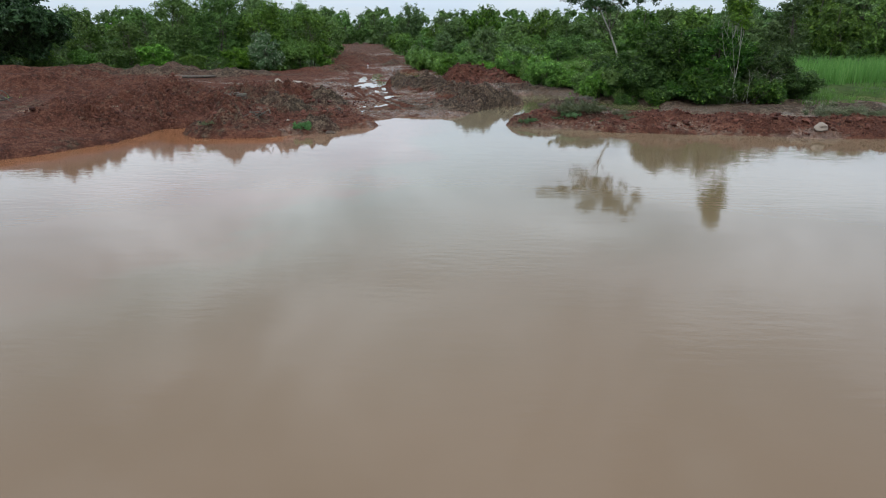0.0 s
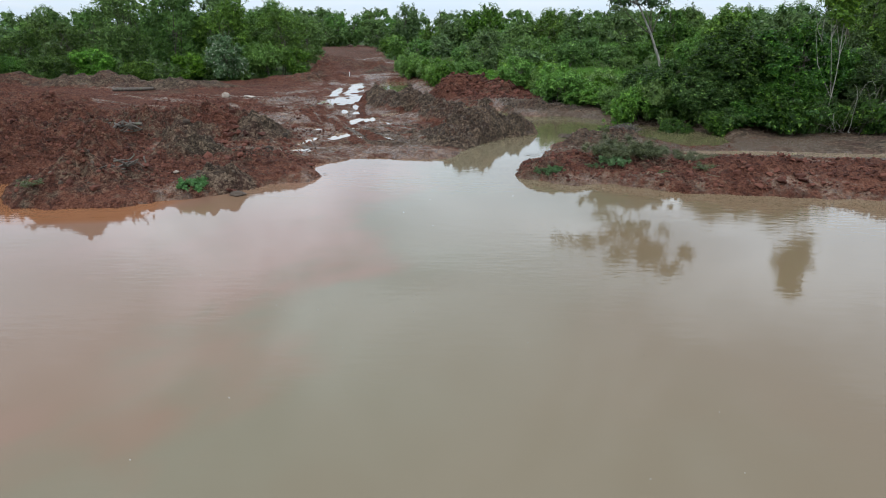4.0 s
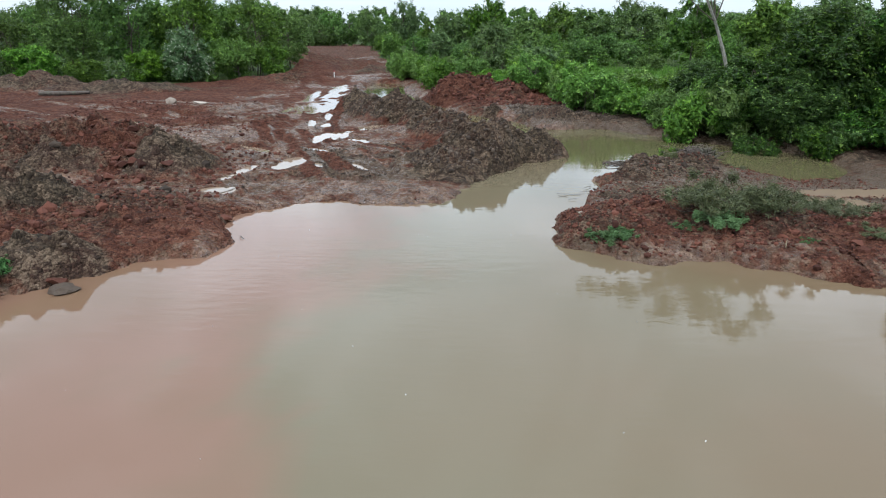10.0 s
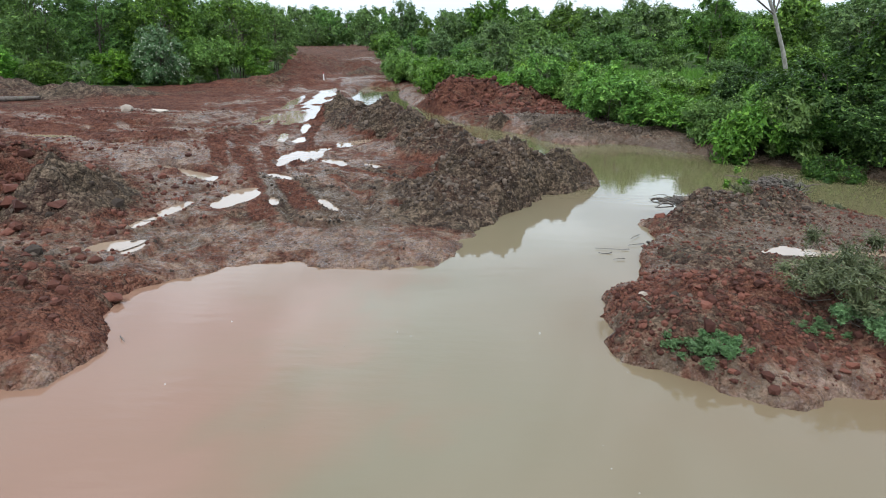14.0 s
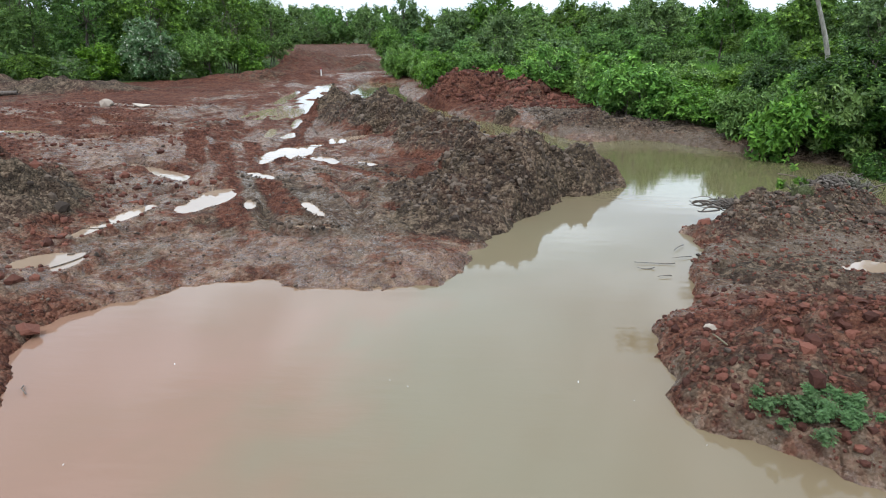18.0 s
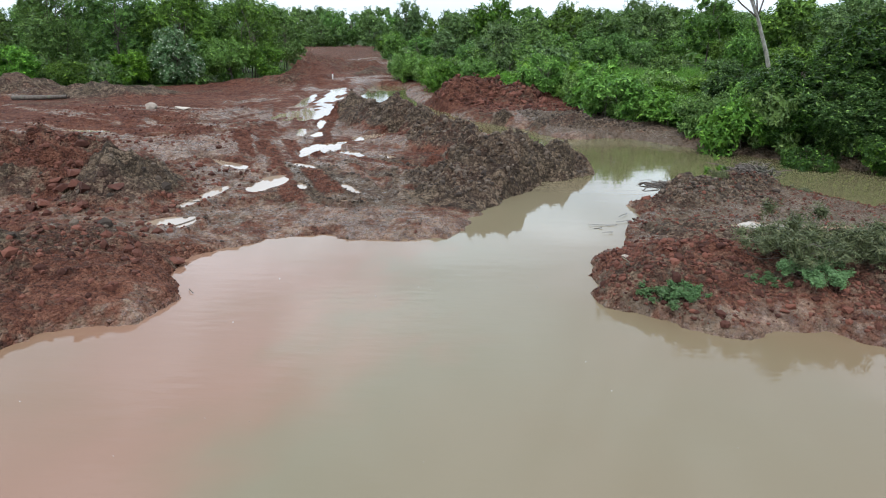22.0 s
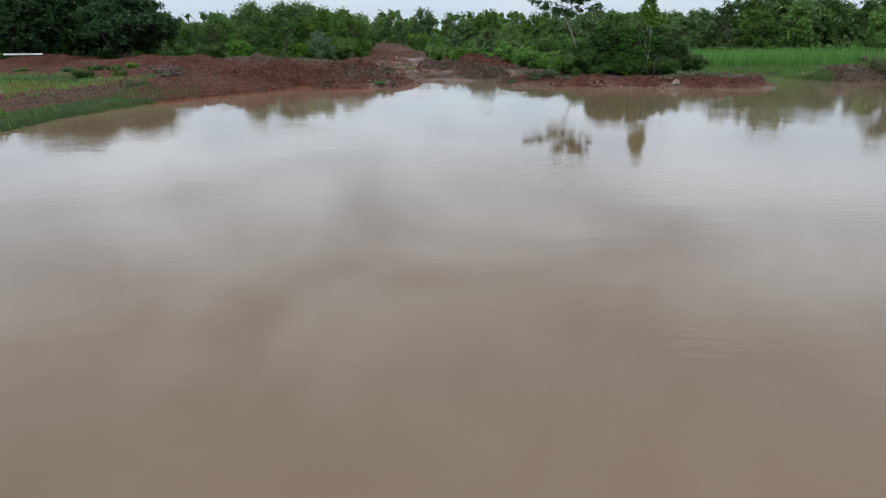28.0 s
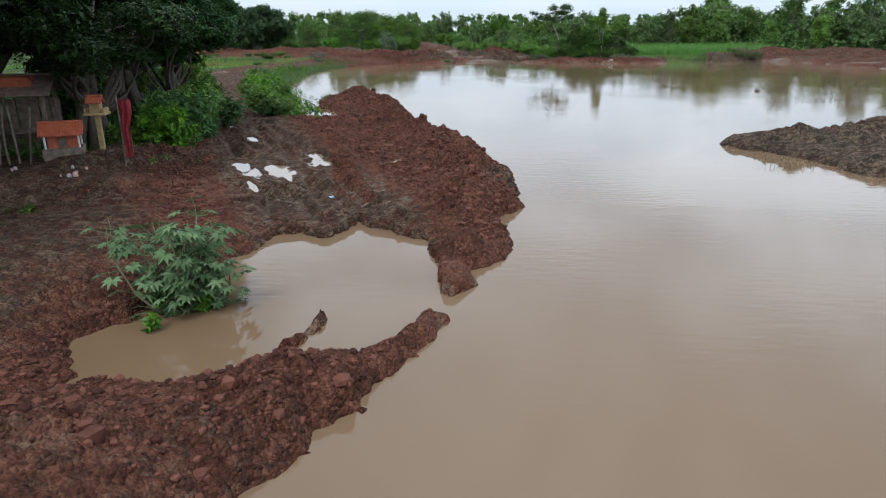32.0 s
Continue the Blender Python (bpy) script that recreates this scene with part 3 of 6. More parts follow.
def ground_z(x, y):
    """The height of the built ground, from the finest sheet there."""
    for xs, ys, z in reversed(SHEETS):
        if xs[0] + 1 < x < xs[-1] - 1 and ys[0] + 1 < y < ys[-1] - 1:
            i, j = np.searchsorted(xs, x) - 1, np.searchsorted(ys, y) - 1
            u, v = (x - xs[i]) / (xs[i + 1] - xs[i]), (y - ys[j]) / (ys[j + 1] - ys[j])
            return float((z[j, i] * (1 - u) + z[j, i + 1] * u) * (1 - v) + (z[j + 1, i] * (1 - u) + z[j + 1, i + 1] * u) * v)
    return 0.0


def grid_lines(*spans):
    """Line places from spans of (start, end, step)."""
    out = []
    for a, b, step in spans:
        n = max(1, round((b - a) / step))
        out.extend(a + (b - a) * k / n for k in range(n))
    return np.array(out + [spans[-1][1]])


def grid_mesh(name, xs, ys, z, keep=None):
    nx, ny = len(xs), len(ys)
    gx, gy = np.meshgrid(xs, ys)
    co = np.stack([gx.ravel(), gy.ravel(), np.ravel(z)], 1)
    i = (np.arange(ny - 1)[:, None] * nx + np.arange(nx - 1)[None]).ravel()
    quads = np.stack([i, i + 1, i + nx + 1, i + nx], 1)
    return mesh_of(name, co, quads)


def mesh_of(name, co, faces, shade_smooth=True):
    """A mesh from arrays of corners and of equal-sided faces."""
    me = bpy.data.meshes.new(name)
    n, k = faces.shape
    me.vertices.add(len(co))
    me.vertices.foreach_set("co", np.asarray(co, np.float32).ravel())
    me.loops.add(n * k)
    me.loops.foreach_set("vertex_index", np.asarray(faces, np.int32).ravel())
    me.polygons.add(n)
    me.polygons.foreach_set("loop_start", np.arange(0, n * k, k, dtype=np.int32))
    me.update(calc_edges=True)
    me.polygons.foreach_set("use_smooth", np.full(n, shade_smooth))
    return me


def float_layer(me, name, values):
    me.attributes.new(name, "FLOAT", "POINT").data.foreach_set("value", np.asarray(values, np.float32).ravel())


# ---- materials ----
def material(name):
    m = bpy.data.materials.new(name)
    m.use_nodes = True
    return m, Nodes(m.node_tree)


def place_vector(n):
    """World places for textures at real-world size."""
    return n.add("NewGeometry").outputs["Position"]


def soil_material():
    m, n = material("laterite_soil_and_mud")
    p = place_vector(n)
    dark, wet, grass = (n.add("Attribute") for _ in range(3))
    for node, name in ((dark, "dark"), (wet, "wet"), (grass, "grass")):
        node.attribute_name = name
    dark, wet, grass = dark.outputs["Fac"], wet.outputs["Fac"], grass.outputs["Fac"]
    coarse, mid, fine, grit = n.noise(p, 0.5, 5), n.noise(p, 2.6, 6, 0.7), n.noise(p, 9.0, 5, 0.75), n.noise(p, 38.0, 3, 0.7)
    big, small = n.add("TexVoronoi", Vector=p, Scale=3.4), n.add("TexVoronoi", Vector=p, Scale=9.0)
    lot, bit = (n.add("SeparateColor", i0=v.outputs["Color"]).outputs[0] for v in (big, small))
    dust = n.add("TexVoronoi", Vector=p, Scale=21.0)
    speck = n.add("SeparateColor", i0=dust.outputs["Color"]).outputs[0]
    grain = n.calc("ADD", n.calc("MULTIPLY", lot, 0.28), n.calc("ADD", n.calc("MULTIPLY", bit, 0.36), n.calc("MULTIPLY", speck, 0.36)))
    red = n.mix(n.span(coarse, 0.38, 0.62), (0.090, 0.033, 0.020), (0.140, 0.054, 0.033))
    red = n.mix(n.span(mid, 0.5, 0.68, 0.0, 0.55), red, (0.046, 0.021, 0.016))
    red = n.mix(n.span(grain, 0.5, 0.85, 0.0, 0.85), red, (0.205, 0.092, 0.058))
    red = n.mix(n.span(grain, 0.5, 0.2, 0.0, 0.6), red, (0.028, 0.012, 0.010))
    red = n.mix(n.span(fine, 0.56, 0.72, 0.0, 0.45), red, (0.20, 0.088, 0.060))
    earth = n.mix(n.span(mid, 0.38, 0.62), (0.038, 0.027, 0.018), (0.108, 0.079, 0.052))
    earth = n.mix(n.span(coarse, 0.45, 0.62, 0.0, 0.7), earth, (0.092, 0.048, 0.035))
    earth = n.mix(n.span(grain, 0.5, 0.85, 0.0, 0.8), earth, (0.26, 0.185, 0.126))
    earth = n.mix(n.span(grain, 0.5, 0.2, 0.0, 0.6), earth, (0.024, 0.017, 0.014))
    earth = n.mix(n.span(fine, 0.58, 0.74, 0.0, 0.7), earth, (0.25, 0.19, 0.14))
    mud = n.mix(n.span(mid, 0.36, 0.62), (0.106, 0.063, 0.040), (0.196, 0.137, 0.092))
    mud = n.mix(n.span(fine, 0.48, 0.6, 0.0, 0.68), mud, (0.085, 0.046, 0.034))
    patch = n.noise(p, 1.5, 9, 0.72, 1.3)
    mud = n.mix(n.span(patch, 0.46, 0.56, 0.0, 0.75), mud, (0.052, 0.030, 0.021))
    mud = n.mix(n.span(patch, 0.45, 0.36, 0.0, 0.7), mud, (0.27, 0.185, 0.135))
    mud = n.mix(n.span(grain, 0.6, 0.95, 0.0, 0.45), mud, (0.28, 0.195, 0.15))
    blend = n.calc("MULTIPLY_ADD", n.calc("SUBTRACT", mid, 0.5), 2.0, dark, clamp=True)
    base = n.mix(n.span(blend, 0.22, 0.78), red, earth)
    slick = n.calc("MULTIPLY_ADD", n.calc("SUBTRACT", mid, 0.5), 1.7, wet, clamp=True)
    slop = n.mix(n.span(fine, 0.4, 0.65), (0.056, 0.037, 0.024), (0.118, 0.083, 0.054))
    mud = n.mix(n.span(blend, 0.4, 0.75, 0.0, 0.85), mud, slop)
    base = n.mix(n.span(slick, 0.5, 0.9, 0.0, 0.8), base, mud)
    turf = n.mix(n.span(mid, 0.35, 0.7), (0.030, 0.055, 0.013), (0.070, 0.108, 0.024))
    turf = n.mix(n.span(coarse, 0.5, 0.75, 0.0, 0.6), turf, (0.105, 0.112, 0.037))
    base = n.mix(n.span(n.calc("MULTIPLY_ADD", n.calc("SUBTRACT", mid, 0.5), 0.8, grass), 0.4, 0.6), base, turf)
    shine = n.span(n.calc("MULTIPLY", n.calc("MULTIPLY_ADD", n.calc("SUBTRACT", fine, 0.55), 2.5, slick), n.calc("SUBTRACT", 1.0, grass)), 0.6, 1.05)
    gloss = n.span(shine, 0.0, 1.0, 0.85, 0.14)
    lumps = n.calc("ADD", n.calc("MULTIPLY", mid, 0.5), n.calc("ADD", n.calc("MULTIPLY", fine, 0.5), n.calc("MULTIPLY", grit, 0.15)))
    cobble = n.calc("ADD", n.calc("MULTIPLY", small.outputs["Distance"], -0.8), n.calc("MULTIPLY", dust.outputs["Distance"], -0.5))
    lumps = n.calc("ADD", lumps, cobble)
    bump = n.add("Bump", Height=lumps, Strength=1.0, Distance=n.span(slick, 0.35, 0.85, 0.2, 0.07))
    body = n.add("BsdfPrincipled", Base_Color=base, Roughness=gloss, Normal=bump)
    n.plug(body.inputs["Specular IOR Level"], n.span(shine, 0.0, 1.0, 0.1, 0.4))
    n.finish(body)
    return m


def water_material():
    m, n = material("muddy_pond_water")
    p = place_vector(n)
    red, green, canal = n.add("Attribute"), n.add("Attribute"), n.add("Attribute")
    canal.attribute_name = "canal_silt_shade"
    red.attribute_name, green.attribute_name = "red_silt_and_reflection", "green_silt"
    drift = n.noise(p, 0.09, 4, 0.5, 0.6)
    base = n.mix(n.span(drift, 0.3, 0.7), (0.146, 0.092, 0.051), (0.175, 0.114, 0.069))
    base = n.mix(green.outputs["Fac"], base, (0.144, 0.123, 0.076))
    # the bushes' shade on the canal, put into a darker olive water colour
    base = n.mix(canal.outputs["Fac"], base, (0.108, 0.096, 0.046))
    base = n.mix(red.outputs["Fac"], base, (0.208, 0.114, 0.079))
    # deeper orange at the west shore: silt and the bank's reflection as colour
    base = n.mix(n.span(red.outputs["Fac"], 0.82, 1.0), base, (0.205, 0.088, 0.040))
    stretch = n.add("Mapping", Vector=p, Scale=(0.7, 2.2, 1.0), Rotation=(0, 0, 0.25))
    calm = n.span(n.noise(p, 0.11, 3), 0.42, 0.62, 0.15, 1.0)
    waves = n.calc("ADD", n.calc("MULTIPLY", n.noise(stretch, 2.4, 3, 0.5), calm), n.calc("MULTIPLY", n.noise(stretch, 0.5, 2), 0.6))
    bump = n.add("Bump", Height=waves, Strength=0.06, Distance=0.10)
    n.finish(n.add("BsdfPrincipled", Base_Color=base, Roughness=0.04, IOR=1.33, Normal=bump))
    return m


def puddle_material():
    m, n = material("puddle_water")
    p = place_vector(n)
    base = n.mix(n.noise(p, 0.35, 3), (0.24, 0.165, 0.105), (0.22, 0.165, 0.125))
    bump = n.add("Bump", Height=n.noise(p, 3.0, 2), Strength=0.03, Distance=0.05)
    n.finish(n.add("BsdfPrincipled", Base_Color=base, Roughness=0.04, IOR=1.33, Normal=bump))
    return m


def leaf_material(name, low, high, young, clear=0.14, gloss=0.42):
    m, n = material(name)
    one = n.add("NewGeometry").outputs["Random Per Island"]
    whole = n.add("ObjectInfo").outputs["Random"]
    base = n.mix(n.span(one, 0.0, 0.9), low, high)
    base = n.mix(n.span(one, 0.86, 1.0, 0.0, 0.9), base, young)
    shift = n.add("HueSaturation", Hue=n.span(whole, 0, 1, 0.497, 0.522), Saturation=n.span(n.calc("FRACT", n.calc("MULTIPLY", whole, 7.0)), 0, 1, 0.85, 1.1), Value=n.span(n.calc("FRACT", n.calc("MULTIPLY", whole, 3.0)), 0, 1, 0.62, 1.06), Color=base)
    body = n.add("BsdfPrincipled", Base_Color=shift, Roughness=gloss)
    body.inputs["Specular IOR Level"].default_value = 0.16
    thin = n.add("BsdfTranslucent", Color=n.mix(0.5, shift, young))
    n.finish(n.add("MixShader", i0=clear, i1=body.outputs[0], i2=thin.outputs[0]))
    return m


def bark_material(name, low, high):
    m, n = material(name)
    p = n.add("Mapping", Vector=n.add("TexCoord").outputs["Object"], Scale=(1, 1, 0.3))
    grain, spots = n.noise(p, 14, 5, 0.65), n.noise(p, 2.5, 3)
    base = n.mix(n.span(grain, 0.35, 0.7), low, high)
    base = n.mix(n.span(spots, 0.55, 0.7, 0.0, 0.5), base, (0.10, 0.12, 0.07))
    bump = n.add("Bump", Height=grain, Strength=0.6, Distance=0.03)
    n.finish(n.add("BsdfPrincipled", Base_Color=base, Roughness=0.85, Normal=bump))
    return m


def worn_material(name, low, high, rough=0.7, size=6.0, metal=0.0):
    """A weathered solid surface in two tones."""
    m, n = material(name)
    p = n.add("TexCoord").outputs["Object"]
    big, small = n.noise(p, size, 5, 0.6), n.noise(p, size * 9, 3, 0.6)
    base = n.mix(n.span(big, 0.35, 0.68), low, high)
    base = n.mix(n.span(small, 0.6, 0.85, 0.0, 0.4), base, tuple(0.45 * v for v in low))
    bump = n.add("Bump", Height=n.calc("ADD", big, n.calc("MULTIPLY", small, 0.4)), Strength=0.5, Distance=0.02)
    n.finish(n.add("BsdfPrincipled", Base_Color=base, Roughness=rough, Metallic=metal, Normal=bump))
    return m


def stone_material(name, low, high):
    """Stones and clods that differ from piece to piece."""
    m, n = material(name)
    p = place_vector(n)
    one = n.calc("ADD", n.add("NewGeometry").outputs["Random Per Island"], n.add("ObjectInfo").outputs["Random"])
    one = n.calc("FRACT", one)
    big, small = n.noise(p, 5, 5, 0.6), n.noise(p, 40, 3, 0.6)
    base = n.mix(n.span(n.calc("MULTIPLY_ADD", n.calc("SUBTRACT", big, 0.5), 0.8, one), 0.1, 0.95), low, high)
    bump = n.add("Bump", Height=n.calc("ADD", big, n.calc("MULTIPLY", small, 0.4)), Strength=0.7, Distance=0.03)
    body = n.add("BsdfPrincipled", Base_Color=base, Roughness=0.8, Normal=bump)
    body.inputs["Specular IOR Level"].default_value = 0.15
    n.finish(body)
    return m


SOIL, WATER, PUDDLE = soil_material(), water_material(), puddle_material()
LEAF_BRIGHT = leaf_material("bright_shrub_leaf", (0.046, 0.104, 0.013), (0.168, 0.292, 0.044), (0.32, 0.48, 0.085))
LEAF_MID = leaf_material("shrub_leaf", (0.030, 0.066, 0.013), (0.138, 0.232, 0.042), (0.27, 0.41, 0.07))
LEAF_DARK = leaf_material("dark_tree_leaf", (0.012, 0.030, 0.009), (0.046, 0.095, 0.025), (0.08, 0.15, 0.038))
LEAF_BUSH = leaf_material("glossy_bush_leaf", (0.013, 0.032, 0.006), (0.060, 0.120, 0.021), (0.24, 0.38, 0.065))
LEAF_FAR = leaf_material("woodland_leaf", (0.036, 0.072, 0.021), (0.160, 0.250, 0.066), (0.22, 0.33, 0.08))
LEAF_GREY = leaf_material("pale_blossom_leaf", (0.045, 0.095, 0.03), (0.13, 0.19, 0.075), (0.52, 0.52, 0.42))
LEAF_BLUE = leaf_material("blue_green_leaf", (0.065, 0.125, 0.042), (0.135, 0.230, 0.080), (0.17, 0.28, 0.11), 0.2)
LEAF_OLIVE = leaf_material("straggly_weed_leaf", (0.050, 0.062, 0.024), (0.150, 0.165, 0.075), (0.24, 0.22, 0.12))
LEAF_REED = leaf_material("reed_blade", (0.07, 0.17, 0.025), (0.15, 0.30, 0.05), (0.26, 0.38, 0.10), 0.4)
LEAF_DRY = leaf_material("dry_stem", (0.12, 0.085, 0.05), (0.24, 0.19, 0.12), (0.3, 0.26, 0.16), 0.1)
BARK = bark_material("brown_bark", (0.055, 0.042, 0.032), (0.13, 0.105, 0.082))
BARK_PALE = bark_material("pale_bark", (0.20, 0.185, 0.155), (0.40, 0.375, 0.32))
DEAD_WOOD = bark_material("dead_wood", (0.045, 0.034, 0.027), (0.14, 0.112, 0.09))
ROCK_RED = stone_material("red_laterite_stone", (0.042, 0.016, 0.011), (0.140, 0.054, 0.036))
CLOD_DARK = stone_material("dark_clod", (0.036, 0.026, 0.020), (0.128, 0.095, 0.071))
ROCK_PALE = stone_material("pale_stone", (0.24, 0.195, 0.155), (0.40, 0.34, 0.28))

# ---- ground and water ----
GX = grid_lines((-900, -300, 75), (-300, -90, 10), (-90, -36, 1.5), (-36, -18, 0.4), (-18, 10, 0.35), (10, 30, 0.28), (30, 60, 1.0), (60, 120, 3), (120, 300, 12), (300, 900, 75))
GY = grid_lines((-260, -90, 10), (-90, -70, 1.2), (-70, -26, 0.4), (-26, 28, 0.8), (28, 58, 0.28), (58, 90, 0.4), (90, 125, 0.9), (125, 180, 2.5), (180, 420, 15), (420, 1500, 90))
FINE = [(-18.5, 10.0, 30.0, 63.0, 0.085), (-17.5, -4.0, -69.5, -26.0, 0.072), (4.0, 14.0, -56.0, -41.5, 0.11)]


def make_ground():
    """One sheet: wide cells far off, fine ones where the soil is seen close."""
    gx, gy = np.meshgrid(GX, GY)
    sheets = [(gx, gy, terrain(gx, gy))]
    SHEETS.append((GX, GY, sheets[0][2][0]))
    nx, ny = len(GX), len(GY)
    i = (np.arange(ny - 1)[:, None] * nx + np.arange(nx - 1)[None]).ravel()
    mx, my = ((gx[1:, 1:] + gx[:-1, :-1]) / 2).ravel(), ((gy[1:, 1:] + gy[:-1, :-1]) / 2).ravel()
    keep = np.ones(len(i), bool)
    for x0, x1, y0, y1, _ in FINE:
        keep &= ~((mx > x0 + 0.8) & (mx < x1 - 0.8) & (my > y0 + 0.8) & (my < y1 - 0.8))
    i = i[keep]
    faces = [np.stack([i, i + 1, i + nx + 1, i + nx], 1)]
    count = gx.size
    for x0, x1, y0, y1, step in FINE:
        fx, fy = np.meshgrid(grid_lines((x0, x1, step)), grid_lines((y0, y1, step)))
        h, dark, wet, grass = terrain(fx, fy)
        SHEETS.append((fx[0], fy[:, 0], h))
        rim = np.minimum(np.minimum(fx - x0, x1 - fx), np.minimum(fy - y0, y1 - fy))
        h = h - 0.5 * (1 - smooth(rim, 0.0, 0.8))
        sheets.append((fx, fy, (h, dark, wet, grass)))
        ny_, nx_ = fx.shape
        j = (np.arange(ny_ - 1)[:, None] * nx_ + np.arange(nx_ - 1)[None]).ravel() + count
        faces.append(np.stack([j, j + 1, j + nx_ + 1, j + nx_], 1))
        count += fx.size
    flat = [np.concatenate([np.ravel(v) for v in column]) for column in zip(*((a, b, *c) for a, b, c in sheets))]
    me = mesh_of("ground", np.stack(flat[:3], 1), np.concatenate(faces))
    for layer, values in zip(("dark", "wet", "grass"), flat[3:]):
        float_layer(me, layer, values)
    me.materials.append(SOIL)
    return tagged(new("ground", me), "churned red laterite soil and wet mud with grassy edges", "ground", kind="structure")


make_ground()

WX = grid_lines((-120, -30, 6), (-30, -14, 1.0), (-14, 10, 0.3), (10, 40, 1.5), (40, 120, 8))
WY = grid_lines((-140, 0, 5), (0, 10, 1.0), (10, 50, 0.3), (50, 90, 1.5))
wx, wy = np.meshgrid(WX, WY)
water_mesh = grid_mesh("pond_water", WX, WY, np.zeros(wx.shape))
bend_x, bend_y = wx + 4.0 * fbm(wx, wy, 4.2, 6, 201, 0.68), wy + 3.0 * fbm(wx, wy, 4.2, 6, 211, 0.72)
front = np.interp(bend_y, (8, 17, 21, 24, 28, 30.5, 33, 36, 39), (-9.0, -4.6, -3.2, -2.4, -1.6, -0.7, -1.0, -0.2, 1.2))
red_silt_and_reflection = smooth(front - bend_x, -1.1, 1.5 + 1.2 * smooth(wy, 29, 36)) * smooth(bend_x, -19, -8) * smooth(bend_y, 13, 24) * (1 - smooth(bend_y, 39, 42))
red_silt_and_reflection = red_silt_and_reflection * (0.26 + 0.5 * smooth(fbm(wx, wy, 4, 5, 221, 0.6), -0.35, 0.35))
red_silt_and_reflection = np.maximum(red_silt_and_reflection, 0.6 * np.exp(-(((wx + 15) / 5) ** 2 + ((wy - 30) / 5) ** 2)))
shore = inside_depth(wx, wy, POND_NORTH + POND_WEST + POND_SOUTH + POND_EAST)
# by the west shore: red silt, with the red bank's reflection coloured in
red_silt_and_reflection = np.maximum(red_silt_and_reflection, np.exp(-np.maximum(shore - 1.5, 0) / 1.6) * smooth(-wx + 1.5 * fbm(wx, wy, 3, 3, 231), 5.0, 8) * (wy > 18))
green_silt = smooth(bend_x - front, -1.5, 1.4) * (0.5 + 0.5 * np.exp(-np.maximum(bend_x - front, 0) / 4.5)) * smooth(bend_y, 4, 20) * (1 - 0.4 * smooth(bend_x, 2.5, 8) * (1 - smooth(bend_y, 38, 42)))
float_layer(water_mesh, "red_silt_and_reflection", red_silt_and_reflection)
float_layer(water_mesh, "green_silt", np.clip(green_silt, 0, 1))
# where the canal water is coloured darker for the shade of the bushes
float_layer(water_mesh, "canal_silt_shade", smooth(wy + 0.6 * (wx - 5) + 1.5 * fbm(wx, wy, 3, 3, 241), 43, 48) * smooth(wy, 40, 42))
water_mesh.materials.append(WATER)
tagged(new("water", water_mesh), "calm turbid brown pond with red silt plumes", "pond", kind="structure")


def part(name, me, mat, parent=None, label=""):
    """Links a mesh or bmesh as one object under a thing."""
    if isinstance(me, bmesh.types.BMesh):
        data = bpy.data.meshes.new(name)
        me.to_mesh(data)
        me.free()
        me = data
    if mat and not me.materials:
        me.materials.append(mat)
    ob = new(name, me)
    ob.parent = parent
    return tagged(ob, label)


def make_puddle(x, y, a, b, turn, level):
    k = np.arange(48) * 2 * math.pi / 48
    c, s = math.cos(radians(turn)), math.sin(radians(turn))
    r = 1.75 + 0.1 * np.sin(3 * k + x)
    px, py = np.cos(k) * 1.25 * a * r, np.sin(k) * 1.25 * b * r
    bm = bmesh.new()
    bm.faces.new([bm.verts.new((u * c - v * s, u * s + v * c, 0)) for u, v in zip(px, py)])
    ob = part("puddle", bm, PUDDLE)
    ob.location = (x, y, level)
    tagged(ob, "shallow rain puddle in rutted red mud", "puddle", "puddles in the mud")


for k, row in enumerate(PUDDLES):
    make_puddle(*row[:5], row[5] + 0.0006 * k)


# ---- plants ----
def leaf_faces(at, out, rng, long_, wide, droop=0.25, fold=0.25):
    """Folded diamond leaves at places, facing roughly along out. Four corners a leaf."""
    n = len(at)
    up = out + rng.normal(0, 0.55, (n, 3)) + (0, 0, 0.35)
    up /= np.linalg.norm(up, axis=1, keepdims=True)
    way = np.cross(up, rng.normal(0, 1, (n, 3)))
    way = way + out * 0.5 - np.array((0, 0, droop))
    way /= np.linalg.norm(way, axis=1, keepdims=True)
    side = np.cross(way, up)
    side /= np.linalg.norm(side, axis=1, keepdims=True) + 1e-9
    up = np.cross(side, way)
    size = rng.uniform(0.65, 1.25, (n, 1))
    l, w = long_ * size, wide * size
    base, tip = at - way * l * 0.5, at + way * l * 0.5 - up * l * 0.12
    mid = at + up * w * fold
    co = np.stack([base, mid - side * w * 0.5 - way * l * 0.05, tip, mid + side * w * 0.5 - way * l * 0.05], 1).reshape(-1, 3)
    return co


